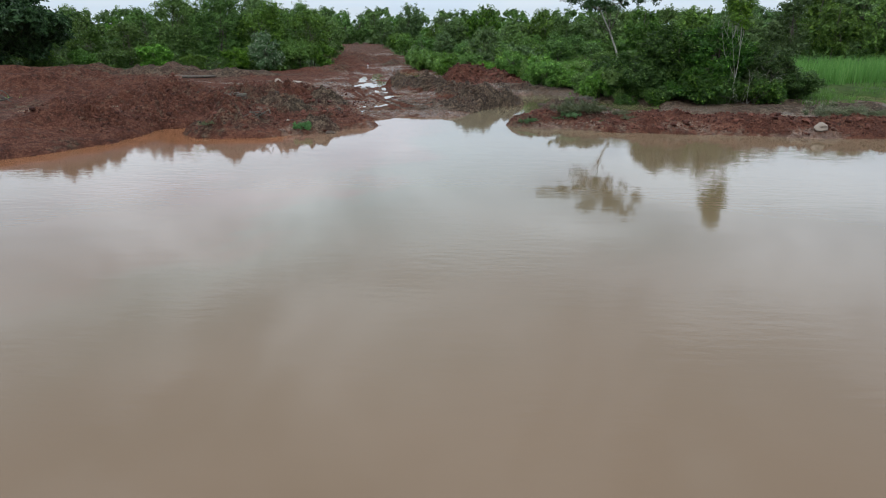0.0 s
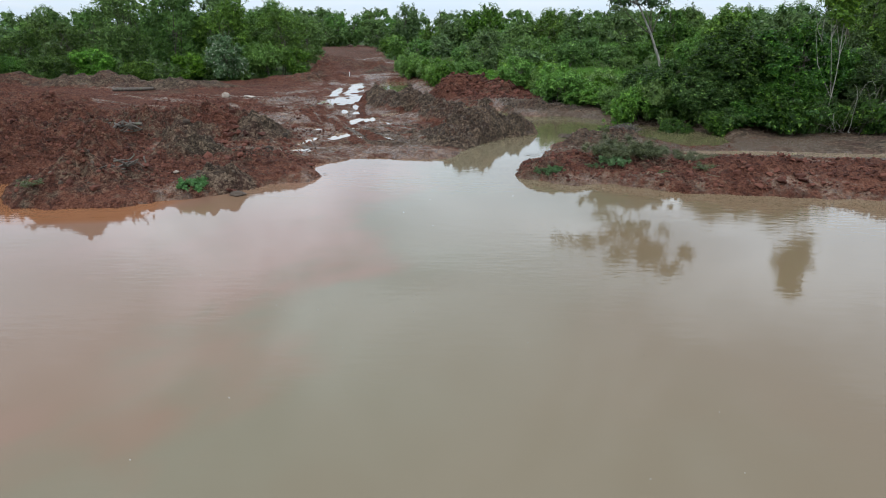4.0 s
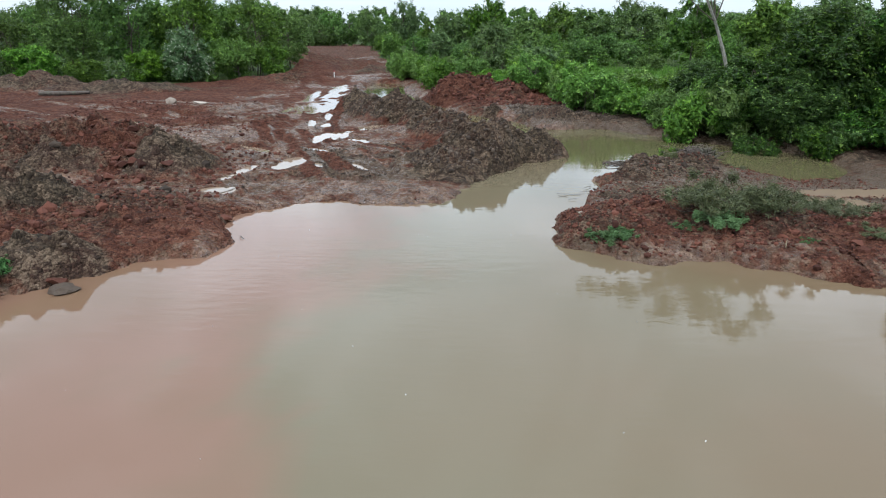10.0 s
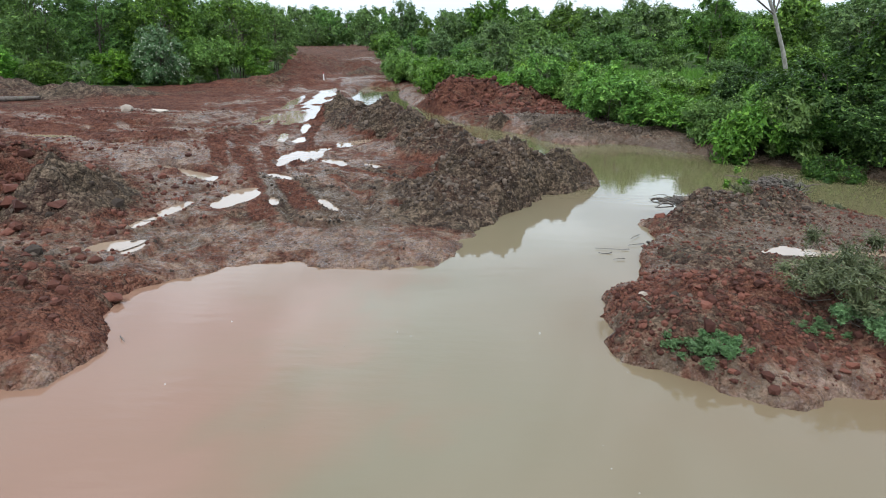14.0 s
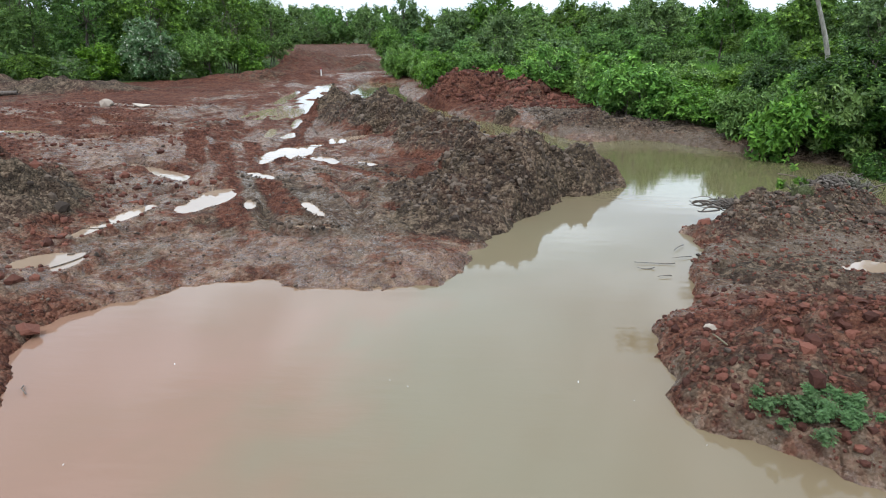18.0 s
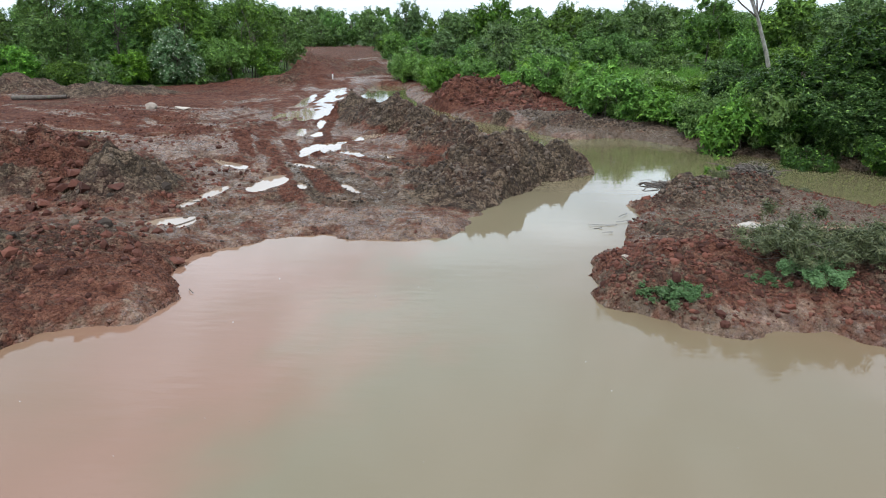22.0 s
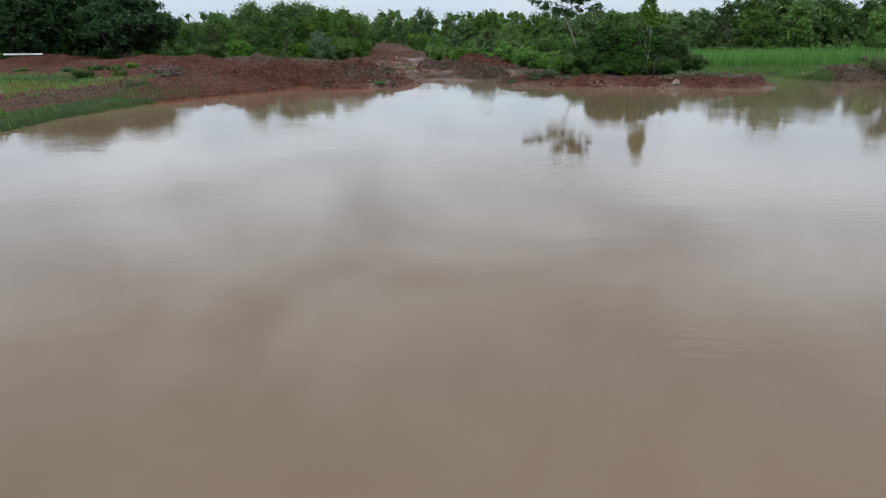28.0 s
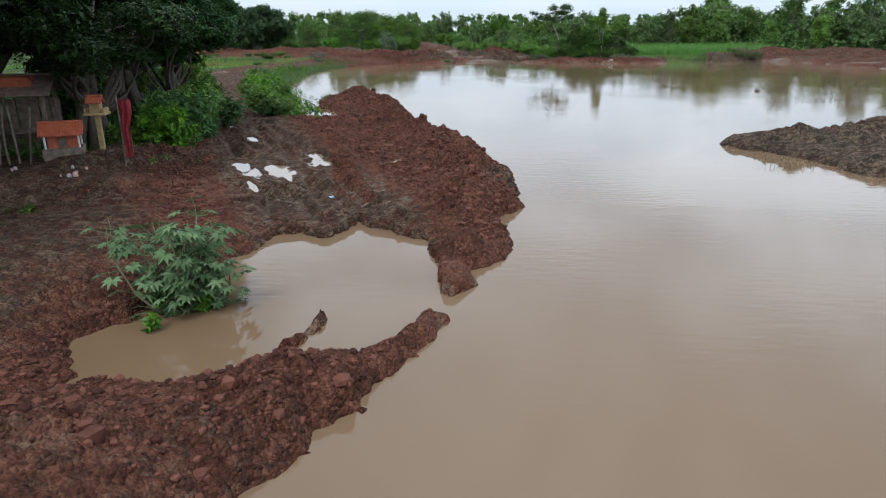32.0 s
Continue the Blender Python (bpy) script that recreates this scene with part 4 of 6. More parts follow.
def leaf_mesh(name, blobs, count, rng, long_, wide, inner=0.2, flat=1.0, droop=0.25, sprig=6):
    """Leaves in sprigs of a few that spread from one shoot tip, over clumps (x, y, z, radius), with large ones inside."""
    blobs = np.array(blobs, float)
    share = blobs[:, 3] ** 2
    shoots = max(1, int(count * (1 - inner)) // sprig)
    pick = rng.choice(len(blobs), shoots, p=share / share.sum())
    out = rng.normal(0, 1, (shoots, 3))
    out[:, 2] = out[:, 2] * 0.9 + 0.3
    out /= np.linalg.norm(out, axis=1, keepdims=True)
    r = 1 - 0.5 * rng.random(shoots) ** 1.5 + 0.16 * np.abs(rng.normal(0, 1, shoots))
    tip = blobs[pick, :3] + out * (r * blobs[pick, 3])[:, None] * (1, 1, flat)
    axis = out * (1, 1, 0.6) + rng.normal(0, 0.3, (shoots, 3)) + (0, 0, 0.55)
    axis /= np.linalg.norm(axis, axis=1, keepdims=True)
    one = np.cross(axis, (0.31, 0.22, 0.92))
    one /= np.linalg.norm(one, axis=1, keepdims=True) + 1e-9
    two = np.cross(axis, one)
    cos = []
    for k in range(sprig):
        a = 2.4 * k + rng.normal(0, 0.3, shoots)
        rise = (0.75 - 0.13 * k + rng.normal(0, 0.12, shoots))[:, None]
        way = one * np.cos(a)[:, None] + two * np.sin(a)[:, None] + axis * rise - np.array((0, 0, droop * 0.6))
        way /= np.linalg.norm(way, axis=1, keepdims=True)
        up = axis - way * (axis * way).sum(1, keepdims=True)
        up /= np.linalg.norm(up, axis=1, keepdims=True) + 1e-9
        side = np.cross(way, up)
        l, w = (v * rng.uniform(0.7, 1.25, (shoots, 1)) for v in (long_, wide))
        foot = tip - axis * long_ * 0.16 * k
        mid = foot + way * l * 0.5 + up * l * 0.06
        half = side * w * 0.5 + up * w * 0.18
        cos.append(np.stack([foot, mid - side * w * 0.5 + up * w * 0.16, foot + way * l - up * l * 0.14, mid + half], 1))
    deep = count - shoots * sprig
    pick = rng.choice(len(blobs), deep, p=share / share.sum())
    out = rng.normal(0, 1, (deep, 3))
    out /= np.linalg.norm(out, axis=1, keepdims=True)
    at = blobs[pick, :3] + out * (rng.uniform(0.1, 0.7, deep) * blobs[pick, 3])[:, None] * (1, 1, flat)
    co = np.concatenate([np.stack(cos, 1).reshape(-1, 3), leaf_faces(at, out, rng, 2.0 * long_, 2.3 * wide, droop)])
    return mesh_of(name, co, np.arange(len(co)).reshape(-1, 4), False)


def tube_rings(path, radii, sides=6):
    path = np.array(path, float)
    ways = np.gradient(path, axis=0)
    co, faces = [], []
    for k, (p, w, r) in enumerate(zip(path, ways, radii)):
        w = w / (np.linalg.norm(w) + 1e-9)
        a = np.cross(w, (0.3, 0.9, 0.1))
        a /= np.linalg.norm(a) + 1e-9
        b = np.cross(w, a)
        for s in range(sides):
            q = 2 * math.pi * s / sides
            co.append(p + r * (math.cos(q) * a + math.sin(q) * b))
        if k:
            o = (k - 1) * sides
            faces += [(o + s, o + (s + 1) % sides, o + sides + (s + 1) % sides, o + sides + s) for s in range(sides)]
    return np.array(co), np.array(faces)


def tubes_mesh(name, tubes, sides=6):
    """Tapered tubes, each a path with its radii, in one mesh."""
    cos, fcs, n = [], [], 0
    for path, radii in tubes:
        co, fa = tube_rings(path, radii, sides)
        cos.append(co)
        fcs.append(fa + n)
        n += len(co)
    return mesh_of(name, np.concatenate(cos), np.concatenate(fcs))


def wander(rng, a, b, steps=5, sway=0.08):
    a, b = np.array(a, float), np.array(b, float)
    t = np.linspace(0, 1, steps)[:, None]
    bow = rng.normal(0, sway * np.linalg.norm(b - a), 3)
    return a + (b - a) * t + np.sin(t * math.pi) * bow


def crown_clumps(rng, n, centre, spread, size, low=0.0):
    """Clump centres over an uneven crown."""
    out = []
    lobes = rng.normal(0, 1, (6, 3))
    lobes /= np.linalg.norm(lobes, axis=1, keepdims=True)
    for _ in range(n):
        w = rng.normal(0, 1, 3)
        w /= np.linalg.norm(w)
        reach = 0.72 + 0.32 * max(0.0, float((lobes @ w).max())) ** 4 + rng.uniform(-0.15, 0.08)
        r = reach * rng.uniform(0.45, 1.0) ** 0.5
        p = np.array(centre) + w * r * np.array(spread)
        p[2] = max(p[2], low)
        out.append((*p, rng.uniform(*size)))
    return out


def make_tree(name, rng, height, spread, clumps, clump_size, leaves, leaf, mat, bark=BARK, bare=0.3, stems=1, thick=0.16, lean=(0, 0), flat=1.0, kind_label="", category="tree"):
    """A tree or shrub: tapered trunk, limbs that run to the clumps, and a crown of single leaves."""
    thing = new(name)
    centre = (lean[0], lean[1], height * (1 + bare) / 2)
    blobs = crown_clumps(rng, clumps, centre, (spread, spread, height * (1 - bare) / 2), clump_size, clump_size[0] * 0.7)
    stem_tubes, limb_tubes = [], []
    for _ in range(stems):
        foot = (rng.normal(0, 0.12 * (stems > 1) * spread), rng.normal(0, 0.12 * (stems > 1) * spread), -0.15)
        head = (centre[0] + rng.normal(0, 0.2 * spread), centre[1] + rng.normal(0, 0.2 * spread), height * 0.86)
        path = wander(rng, foot, head, 8, 0.05)
        stem_tubes.append((path, np.linspace(thick, thick * 0.22, 8)))
        for b in rng.permutation(len(blobs))[: max(4, min(14, clumps // (2 * stems)))]:
            k = rng.integers(2, 6)
            limb_tubes.append((wander(rng, path[k], blobs[b][:3], 5, 0.1), np.linspace(thick * 0.42, thick * 0.08, 5)))
    part("trunk", tubes_mesh("trunk", stem_tubes + limb_tubes, 6), bark, thing)
    part("crown", leaf_mesh("crown", blobs, leaves, rng, leaf[0], leaf[1], flat=flat), mat, thing)
    return tagged(thing, kind_label, category)


def plant_at(x, y, turn=0.0, size=1.0, tall=1.0, sink=0.0):
    return Matrix.Translation((x, y, ground_z(x, y) - sink)) @ Matrix.Rotation(radians(turn), 4, "Z") @ Matrix.Diagonal((size, size, size * tall, 1))


def set_thing(thing, m):
    thing.matrix_basis = m
    return thing


def forest(protos, places, group=""):
    """Uses each prototype once, at the end, and copies for the rest."""
    for k, (x, y, turn, size, tall) in enumerate(places):
        proto, m = protos[k % len(protos)], plant_at(x, y, turn, size, tall, 0.05)
        tagged(proto, group=group)
        if proto.name in pending:
            copy_thing(proto, m)
        else:
            pending[proto.name] = (proto, m)


pending = {}
rng = np.random.default_rng(7)


def scatter(n, xs, ys, size=(0.8, 1.2), tall=(0.9, 1.1), gap=0.0, ok=None):
    """Random places in a rectangle, kept apart, where ok(x, y) holds."""
    out = []
    for _ in range(n * 30):
        if len(out) == n:
            break
        x, y = rng.uniform(*xs), rng.uniform(*ys)
        if (ok is None or ok(x, y)) and all((x - p[0]) ** 2 + (y - p[1]) ** 2 > gap * gap for p in out):
            out.append((x, y, rng.uniform(0, 360), rng.uniform(*size), rng.uniform(*tall)))
    return out


def along(line, step, side, size=(0.8, 1.2), tall=(0.9, 1.1), jitter=0.5):
    """Places along a line, moved off it to the left by side."""
    out, pts = [], np.array(line, float)
    for a, b in zip(pts, pts[1:]):
        w = b - a
        length = np.linalg.norm(w)
        w = w / length
        for d in np.arange(step * rng.random(), length, step):
            q = a + w * d + np.array((-w[1], w[0])) * (side + rng.normal(0, jitter)) + rng.normal(0, jitter, 2)
            out.append((q[0], q[1], rng.uniform(0, 360), rng.uniform(*size), rng.uniform(*tall)))
    return out


# far woods behind everything
far_trees = [make_tree("woodland_tree", rng, h, sp, 60, (0.8, 1.5), 2600, (0.5, 0.28), mat, bare=0.0, thick=0.25, kind_label=lab)
             for h, sp, mat, lab in ((11, 4.6, LEAF_FAR, "tall green woodland tree on the horizon"), (9, 5.2, LEAF_FAR, "broad green woodland tree on the horizon"),
                                     (12.5, 4.0, LEAF_FAR, "tall green woodland tree on the horizon"), (8, 4.4, LEAF_MID, "round green woodland tree far off"))]
places = [(x + rng.normal(0, 2), 300 + rng.normal(0, 14), rng.uniform(0, 360), rng.uniform(0.85, 1.2), rng.uniform(0.85, 1.15)) for x in np.arange(-270, 280, 8.5)]
places += [(x + rng.normal(0, 3), 190 + rng.normal(0, 12) + 30 * (x < -6), rng.uniform(0, 360), rng.uniform(0.66, 1.0), rng.uniform(0.85, 1.15))
           for x in np.arange(-200, 200, 6)]
places += [(x, 212 + rng.normal(0, 6), rng.uniform(0, 360), rng.uniform(0.75, 1.0), 1.0) for x in np.arange(-64, -8, 5.5)]
forest(far_trees, places, "trees of the far woods")

band_x = np.sort(rng.uniform(-420, 420, 260))
band = [(x + rng.normal(0, 4), 345 + rng.normal(0, 10), k * (13.0 + 3.0 * value_noise(np.array([x / 17.0]), np.array([0.5]), 3)[0]), rng.uniform(1.8, 3.2)) for x in band_x for k in (0.2, 0.5, 0.75, 0.95)]
tagged(part("far_woods", leaf_mesh("far_woods", band, 90000, rng, 0.95, 0.6, 0.4), LEAF_FAR), "closed line of far woods on the horizon", "woods", kind="stuff")



def thicket(name, n, xs, ys, tall, leaves, leaf, mat, label, ok):
    """Undergrowth too dense to tell bush from bush."""
    blobs = []
    while len(blobs) < n:
        x, y = rng.uniform(*xs), rng.uniform(*ys)
        if ok(x, y):
            r = rng.uniform(0.5, 1.0) * tall
            blobs.append((x, y, rng.uniform(0.2, 0.75) * r + 0.9 * float(smooth(np.array([y]), 70, 170)[0]), r))
    tagged(part(name, leaf_mesh(name, blobs, leaves, rng, *leaf), mat), label, "undergrowth", kind="stuff")


thicket("undergrowth", 200, (2, 115), (92, 175), 2.6, 15000, (0.6, 0.34), LEAF_MID, "dense green undergrowth of the scrub wood", lambda x, y: x > 14 - 0.1 * y and not (14 < x < 40 and y < 100))
thicket("undergrowth", 150, (-130, -16), (96, 190), 2.6, 11000, (0.6, 0.34), LEAF_FAR, "dense green undergrowth west of the road", lambda x, y: x < 12 - 0.3 * y and not (x < -62 and y < 140))
thicket("woodland_edge", 200, (-280, 280), (205, 260), 5.0, 14000, (1.0, 0.6), LEAF_FAR, "dense edge of the far woods", lambda x, y: not -80 < x < -18)

thicket("woodland_edge", 110, (-75, -8), (203, 214), 4.2, 9000, (0.7, 0.4), LEAF_FAR, "dense dark edge of the far woods behind the road", lambda x, y: True)

# scrub woodland beyond the canal
scrub = [make_tree("scrub_tree", rng, h, sp, 34, (0.5, 1.05), 3000, (0.3, 0.16), mat, bare=0.0, stems=3, thick=0.06, kind_label=lab)
         for h, sp, mat, lab in ((5.5, 2.8, LEAF_MID, "bushy green scrub tree with several stems"), (4.4, 2.6, LEAF_FAR, "low round scrub tree"),
                                 (6.4, 2.5, LEAF_FAR, "upright scrub tree with a loose crown"), (3.6, 2.4, LEAF_MID, "spreading green thicket bush"))]
places = scatter(30, (4, 40), (78, 112), (0.55, 0.95), (0.8, 1.1), 4.2, lambda x, y: y > 92 - 0.45 * x or x < 12)
places += scatter(46, (-4, 100), (112, 165), (0.95, 1.5), (0.85, 1.2), 5.0, lambda x, y: x > 16 - 0.1 * y)
places += scatter(16, (-75, -18), (98, 165), (0.9, 1.4), (0.9, 1.2), 6.0, lambda x, y: x < 10 - 0.28 * y)
places += [(-6.5, 120, 0, 0.8, 0.9), (-3.0, 126, 70, 0.9, 0.9), (0.5, 113, 150, 0.75, 0.9), (-9.0, 138, 20, 1.0, 1.0), (-1.0, 136, 90, 1.0, 1.0), (3.5, 104, 0, 0.7, 0.9), (-13, 152, 0, 1.1, 1.0)]
forest(scrub, places, "trees of the scrub wood")

# tall wood to the east
tall_wood = [make_tree("forest_tree", rng, h, sp, 34, (0.8, 1.5), 4600, (0.42, 0.22), mat, bare=0.03, thick=0.16, kind_label=lab)
             for h, sp, mat, lab in ((11, 4.2, LEAF_MID, "tall leafy forest tree behind the red bank"), (9, 4.6, LEAF_FAR, "dense forest tree behind the red bank"), (12, 3.6, LEAF_FAR, "slim tall forest tree behind the reeds"))]
places = scatter(24, (52, 118), (74, 112), (0.95, 1.35), (0.9, 1.15), 6.0, lambda x, y: y > 118 - 0.5 * x)
places += [(36, 94, 0, 0.8, 1.0), (41, 89, 70, 0.85, 1.0), (46, 87, 200, 0.85, 1.0), (51, 85, 120, 0.8, 1.0), (45, 96, 33, 1.0, 1.0), (57, 84, 300, 0.85, 1.0), (31, 101, 140, 0.8, 1.0)]
places += scatter(8, (84, 118), (20, 74), (0.8, 1.1), (0.9, 1.1), 7.0)
forest(tall_wood, places, "trees of the eastern wood")
bamboo = [make_tree("bamboo_clump", rng, 8.5, 1.8, 40, (0.5, 1.0), 5200, (0.4, 0.1), LEAF_BRIGHT, LEAF_DRY, bare=0.1, stems=7, thick=0.05, kind_label="feathery yellow-green bamboo clump", category="bamboo")]
forest(bamboo, [(74, 72, 0, 1.0, 1.0), (66, 78, 60, 0.9, 1.0), (88, 66, 150, 1.05, 1.0)], "bamboo at the wood's edge")

thicket("undergrowth", 70, (-66, -15), (77, 92), 1.9, 9000, (0.34, 0.19), LEAF_MID, "dense green undergrowth beside the clearing", lambda x, y: y > 68 - 0.95 * (x + 14) * 0.3 - 4 and y > 78 + (x > -17) * 6)

# thicket on the west side of the haul road
west = [make_tree("roadside_tree", rng, h, sp, 52, (0.6, 1.2), 10000, (0.22, 0.11), mat, bare=0.0, stems=3, thick=0.07, kind_label=lab)
        for h, sp, mat, lab in ((9.8, 3.7, LEAF_MID, "leafy green tree beside the red clearing"), (8.6, 3.6, LEAF_MID, "round green tree beside the red clearing"), (10.2, 3.2, LEAF_FAR, "upright green tree beside the red clearing"))]
places = [(-17.0, 86.0, 10, 0.86, 0.95), (-22.5, 84.0, 80, 1.0, 1.0), (-27.5, 82.5, 200, 1.0, 1.0), (-33.0, 83.0, 140, 1.02, 1.0), (-20.0, 93.0, 40, 1.0, 1.0), (-26.0, 92.0, 300, 1.0, 1.05),
          (-40.0, 84.0, 30, 0.75, 0.85), (-46.0, 86.0, 90, 0.7, 0.9), (-53.0, 88.0, 180, 0.75, 0.85), (-16.5, 96.0, 20, 0.8, 0.9), (-34.0, 95.0, 0, 0.9, 0.95), (-60.0, 92.0, 270, 0.8, 0.9), (-44.0, 98.0, 45, 0.85, 1.0)]
forest(west, places, "trees beside the clearing")
low = [make_tree("roadside_bush", rng, 3.6, 2.3, 26, (0.5, 0.9), 5200, (0.24, 0.13), mat, bare=0.0, stems=4, thick=0.05, kind_label=lab, category="bush")
       for mat, lab in ((LEAF_MID, "dense green bush at the clearing's edge"), (LEAF_BRIGHT, "bright green bush at the clearing's edge"))]
places = [(-15.2, 84.5, 0, 0.8, 1.0), (-24.5, 78.5, 90, 0.85, 0.9), (-29.0, 77.0, 30, 0.7, 0.8), (-34.0, 77.5, 120, 0.9, 1.0), (-38.5, 77.0, 210, 0.8, 0.9), (-43.0, 78.0, 70, 0.8, 0.9), (-48.5, 79.0, 10, 0.8, 0.9), (-18.0, 81.5, 0, 0.95, 1.1), (-54, 80, 33, 0.8, 0.8)]
forest(low, places, "bushes beside the clearing")
pale = make_tree("blossoming_bush", rng, 4.4, 2.3, 26, (0.5, 0.9), 6000, (0.22, 0.12), LEAF_GREY, bare=0.0, stems=4, thick=0.05, kind_label="pale grey-green blossoming bush beside the clearing", category="bush")
set_thing(pale, plant_at(-21.0, 79.2, 0, 1.0, 1.0))

# bright hedge along the canal
hedge = [make_tree("canal_shrub", rng, h, 1.7, 26, (0.26, 0.62), 5000, (0.2, 0.095), mat, bare=0.0, stems=5, thick=0.03, kind_label=lab, category="shrub")
         for h, mat, lab in ((2.0, LEAF_BRIGHT, "lush bright green shrub on the canal bank"), (1.6, LEAF_BRIGHT, "low bright green shrub on the canal bank"), (2.2, LEAF_BRIGHT, "full green shrub on the canal bank"))]
HEDGE = [(13.0, 49.0), (12.2, 50.2), (11.6, 52.8), (10.6, 55.8), (10.2, 60.4), (8.6, 64.8), (6.0, 67.2), (2.9, 71.4), (-0.2, 80.0), (-2.6, 88.0), (-4.0, 97.0)]
places = along(HEDGE, 1.25, -0.3, (0.55, 1.1), (0.75, 1.25), 0.55) + along(HEDGE[:8], 2.0, -2.6, (0.75, 1.25), (0.75, 1.2), 0.9) + along(HEDGE[2:8], 3.0, -6.0, (0.8, 1.1), (0.7, 1.0), 1.0)
forest(hedge, places, "shrubs along the canal")

bank = along([(12.4, 49.6), (11.2, 52.4)], 1.0, -0.6, (0.35, 0.6), (0.5, 0.9), 0.25)
forest(hedge, bank, "shrubs along the canal")

# the great bush at the canal's end
great = [make_tree("big_canal_bush", rng, h, sp, 100, (0.3, 0.75), 26000, (0.19, 0.09), mat, bare=0.0, stems=6, thick=0.06, kind_label=lab, category="bush")
         for h, sp, mat, lab in ((5.6, 2.9, LEAF_BUSH, "large dense leafy bush overhanging the canal"), (4.6, 2.7, LEAF_BUSH, "dense leafy bush overhanging the canal"))]
forest(great, [(17.0, 48.8, 0, 1.0, 0.95), (15.0, 50.4, 90, 0.85, 0.8), (20.2, 47.6, 200, 1.05, 0.9), (18.4, 52.4, 130, 0.95, 0.9), (23.4, 47.4, 20, 0.85, 0.8), (14.4, 54.4, 60, 0.7, 0.8), (19.0, 46.0, 310, 0.7, 0.75), (13.9, 49.4, 220, 0.62, 0.7), (15.4, 47.9, 45, 0.7, 0.75), (25.8, 46.6, 150, 0.75, 0.65), (22.4, 45.8, 260, 0.6, 0.6)], "big bushes by the canal")
skirt = [make_tree("bank_shrub", rng, 1.9, 1.7, 28, (0.26, 0.6), 4200, (0.15, 0.075), LEAF_BUSH, bare=0.0, stems=5, thick=0.03, kind_label="dense dark green shrub on the canal bank", category="shrub")]
forest(skirt, along([(13.8, 47.2), (16.0, 45.8), (18.6, 44.6), (22.0, 44.2), (25.0, 45.2)], 1.0, 0.2, (0.6, 1.0), (0.7, 1.2), 0.4), "shrubs along the canal")
wisp = make_tree("slender_tree", rng, 8.6, 0.8, 24, (0.3, 0.6), 3600, (0.18, 0.08), LEAF_MID, BARK_PALE, bare=0.5, stems=2, thick=0.035, kind_label="slender tree with pale bare stems rising from the bush")
set_thing(wisp, plant_at(20.3, 44.9, 0, 1.0, 1.0))


def leaning_tree():
    thing = new("leaning_tree")
    path = [(2.2, 0.5, -0.2), (1.7, 0.4, 1.5), (1.0, 0.2, 3.3), (0.4, 0.1, 4.6), (-0.5, 0, 6.2), (-1.6, -0.2, 7.4)]
    tubes = [(path, (0.09, 0.085, 0.075, 0.06, 0.045, 0.028))]
    blobs, limbs = [], []
    for _ in range(16):
        e = np.array((-0.2, 0, 7.6)) + rng.normal(0, 1, 3) * (1.5, 1.4, 0.6)
        limbs.append((wander(rng, path[rng.integers(3, 6)], e, 5, 0.1), np.linspace(0.035, 0.01, 5)))
        blobs += [(*(e + rng.normal(0, 0.45, 3) * (1, 1, 0.4)), rng.uniform(0.45, 0.85)) for _ in range(3)]
    part("trunk", tubes_mesh("trunk", tubes, 8), BARK_PALE, thing, "pale bare leaning trunk")
    part("branchwork", tubes_mesh("branchwork", limbs, 5), BARK, thing)
    part("crown", leaf_mesh("crown", blobs, 4500, rng, 0.2, 0.09, flat=0.6), LEAF_DARK, thing)
    thing.matrix_basis = plant_at(12.9, 51.6)
    tagged(thing, "leaning tree with a pale bare trunk and thin flat crown", "tree")


leaning_tree()


def bent_stems(name, at, count, reach, height, label):
    """A fallen fan of arching bare stems."""
    thing = new(name)
    for _ in range(count):
        a, b = rng.uniform(0, 2 * math.pi), rng.uniform(-1.2, 1.2)
        r, h = reach * rng.uniform(0.25, 1), height * rng.uniform(0.2, 1)
        foot = rng.normal(0, 0.5, 3) * (1.6, 0.5, 0.2)
        t = np.linspace(0, 1, 9)
        turn = a + b * t + np.cumsum(rng.normal(0, 0.12, 9))
        along_x, along_y = np.cumsum(np.cos(turn)) * r / 9, np.cumsum(np.sin(turn)) * r / 9
        path = np.stack([along_x, along_y * 0.6, h * np.sin(t * rng.uniform(1.4, 2.7)) + rng.normal(0, 0.03, 9)], 1) + foot
        thick = rng.uniform(0.007, 0.02)
        part("branch", tubes_mesh("branch", [(path, np.linspace(thick, thick * 0.35, 9))], 5), BARK_PALE if rng.random() < 0.4 else DEAD_WOOD, thing)
    thing.matrix_basis = plant_at(*at)
    return tagged(thing, label, "branches")


bent_stems("arching_branches", (20.6, 44.4), 30, 3.4, 2.6, "arching pale dead branches hanging out of the bush")

# reeds and wet meadow
def blades_mesh(name, at, height, width, rng, lean=0.25):
    """Grass blades of two faces each, from their foot places."""
    n = len(at)
    a = rng.uniform(0, 2 * math.pi, n)
    h = height * rng.uniform(0.6, 1.15, n)
    side = np.stack([np.cos(a), np.sin(a), 0 * a], 1) * (width * rng.uniform(0.6, 1.3, n))[:, None]
    tilt = rng.normal(0, lean, (n, 2)) * h[:, None]
    mid = at + np.stack([tilt[:, 0] * 0.3, tilt[:, 1] * 0.3, h * 0.55], 1)
    tip = at + np.stack([tilt[:, 0], tilt[:, 1], h], 1)
    co = np.stack([at - side, at + side, mid + side * 0.8, mid - side * 0.8, tip + side * 0.12, tip - side * 0.12], 1).reshape(-1, 3)
    i = np.arange(n)[:, None] * 6
    return mesh_of(name, co, np.concatenate([i + (0, 1, 2, 3), i + (3, 2, 4, 5)]), False)


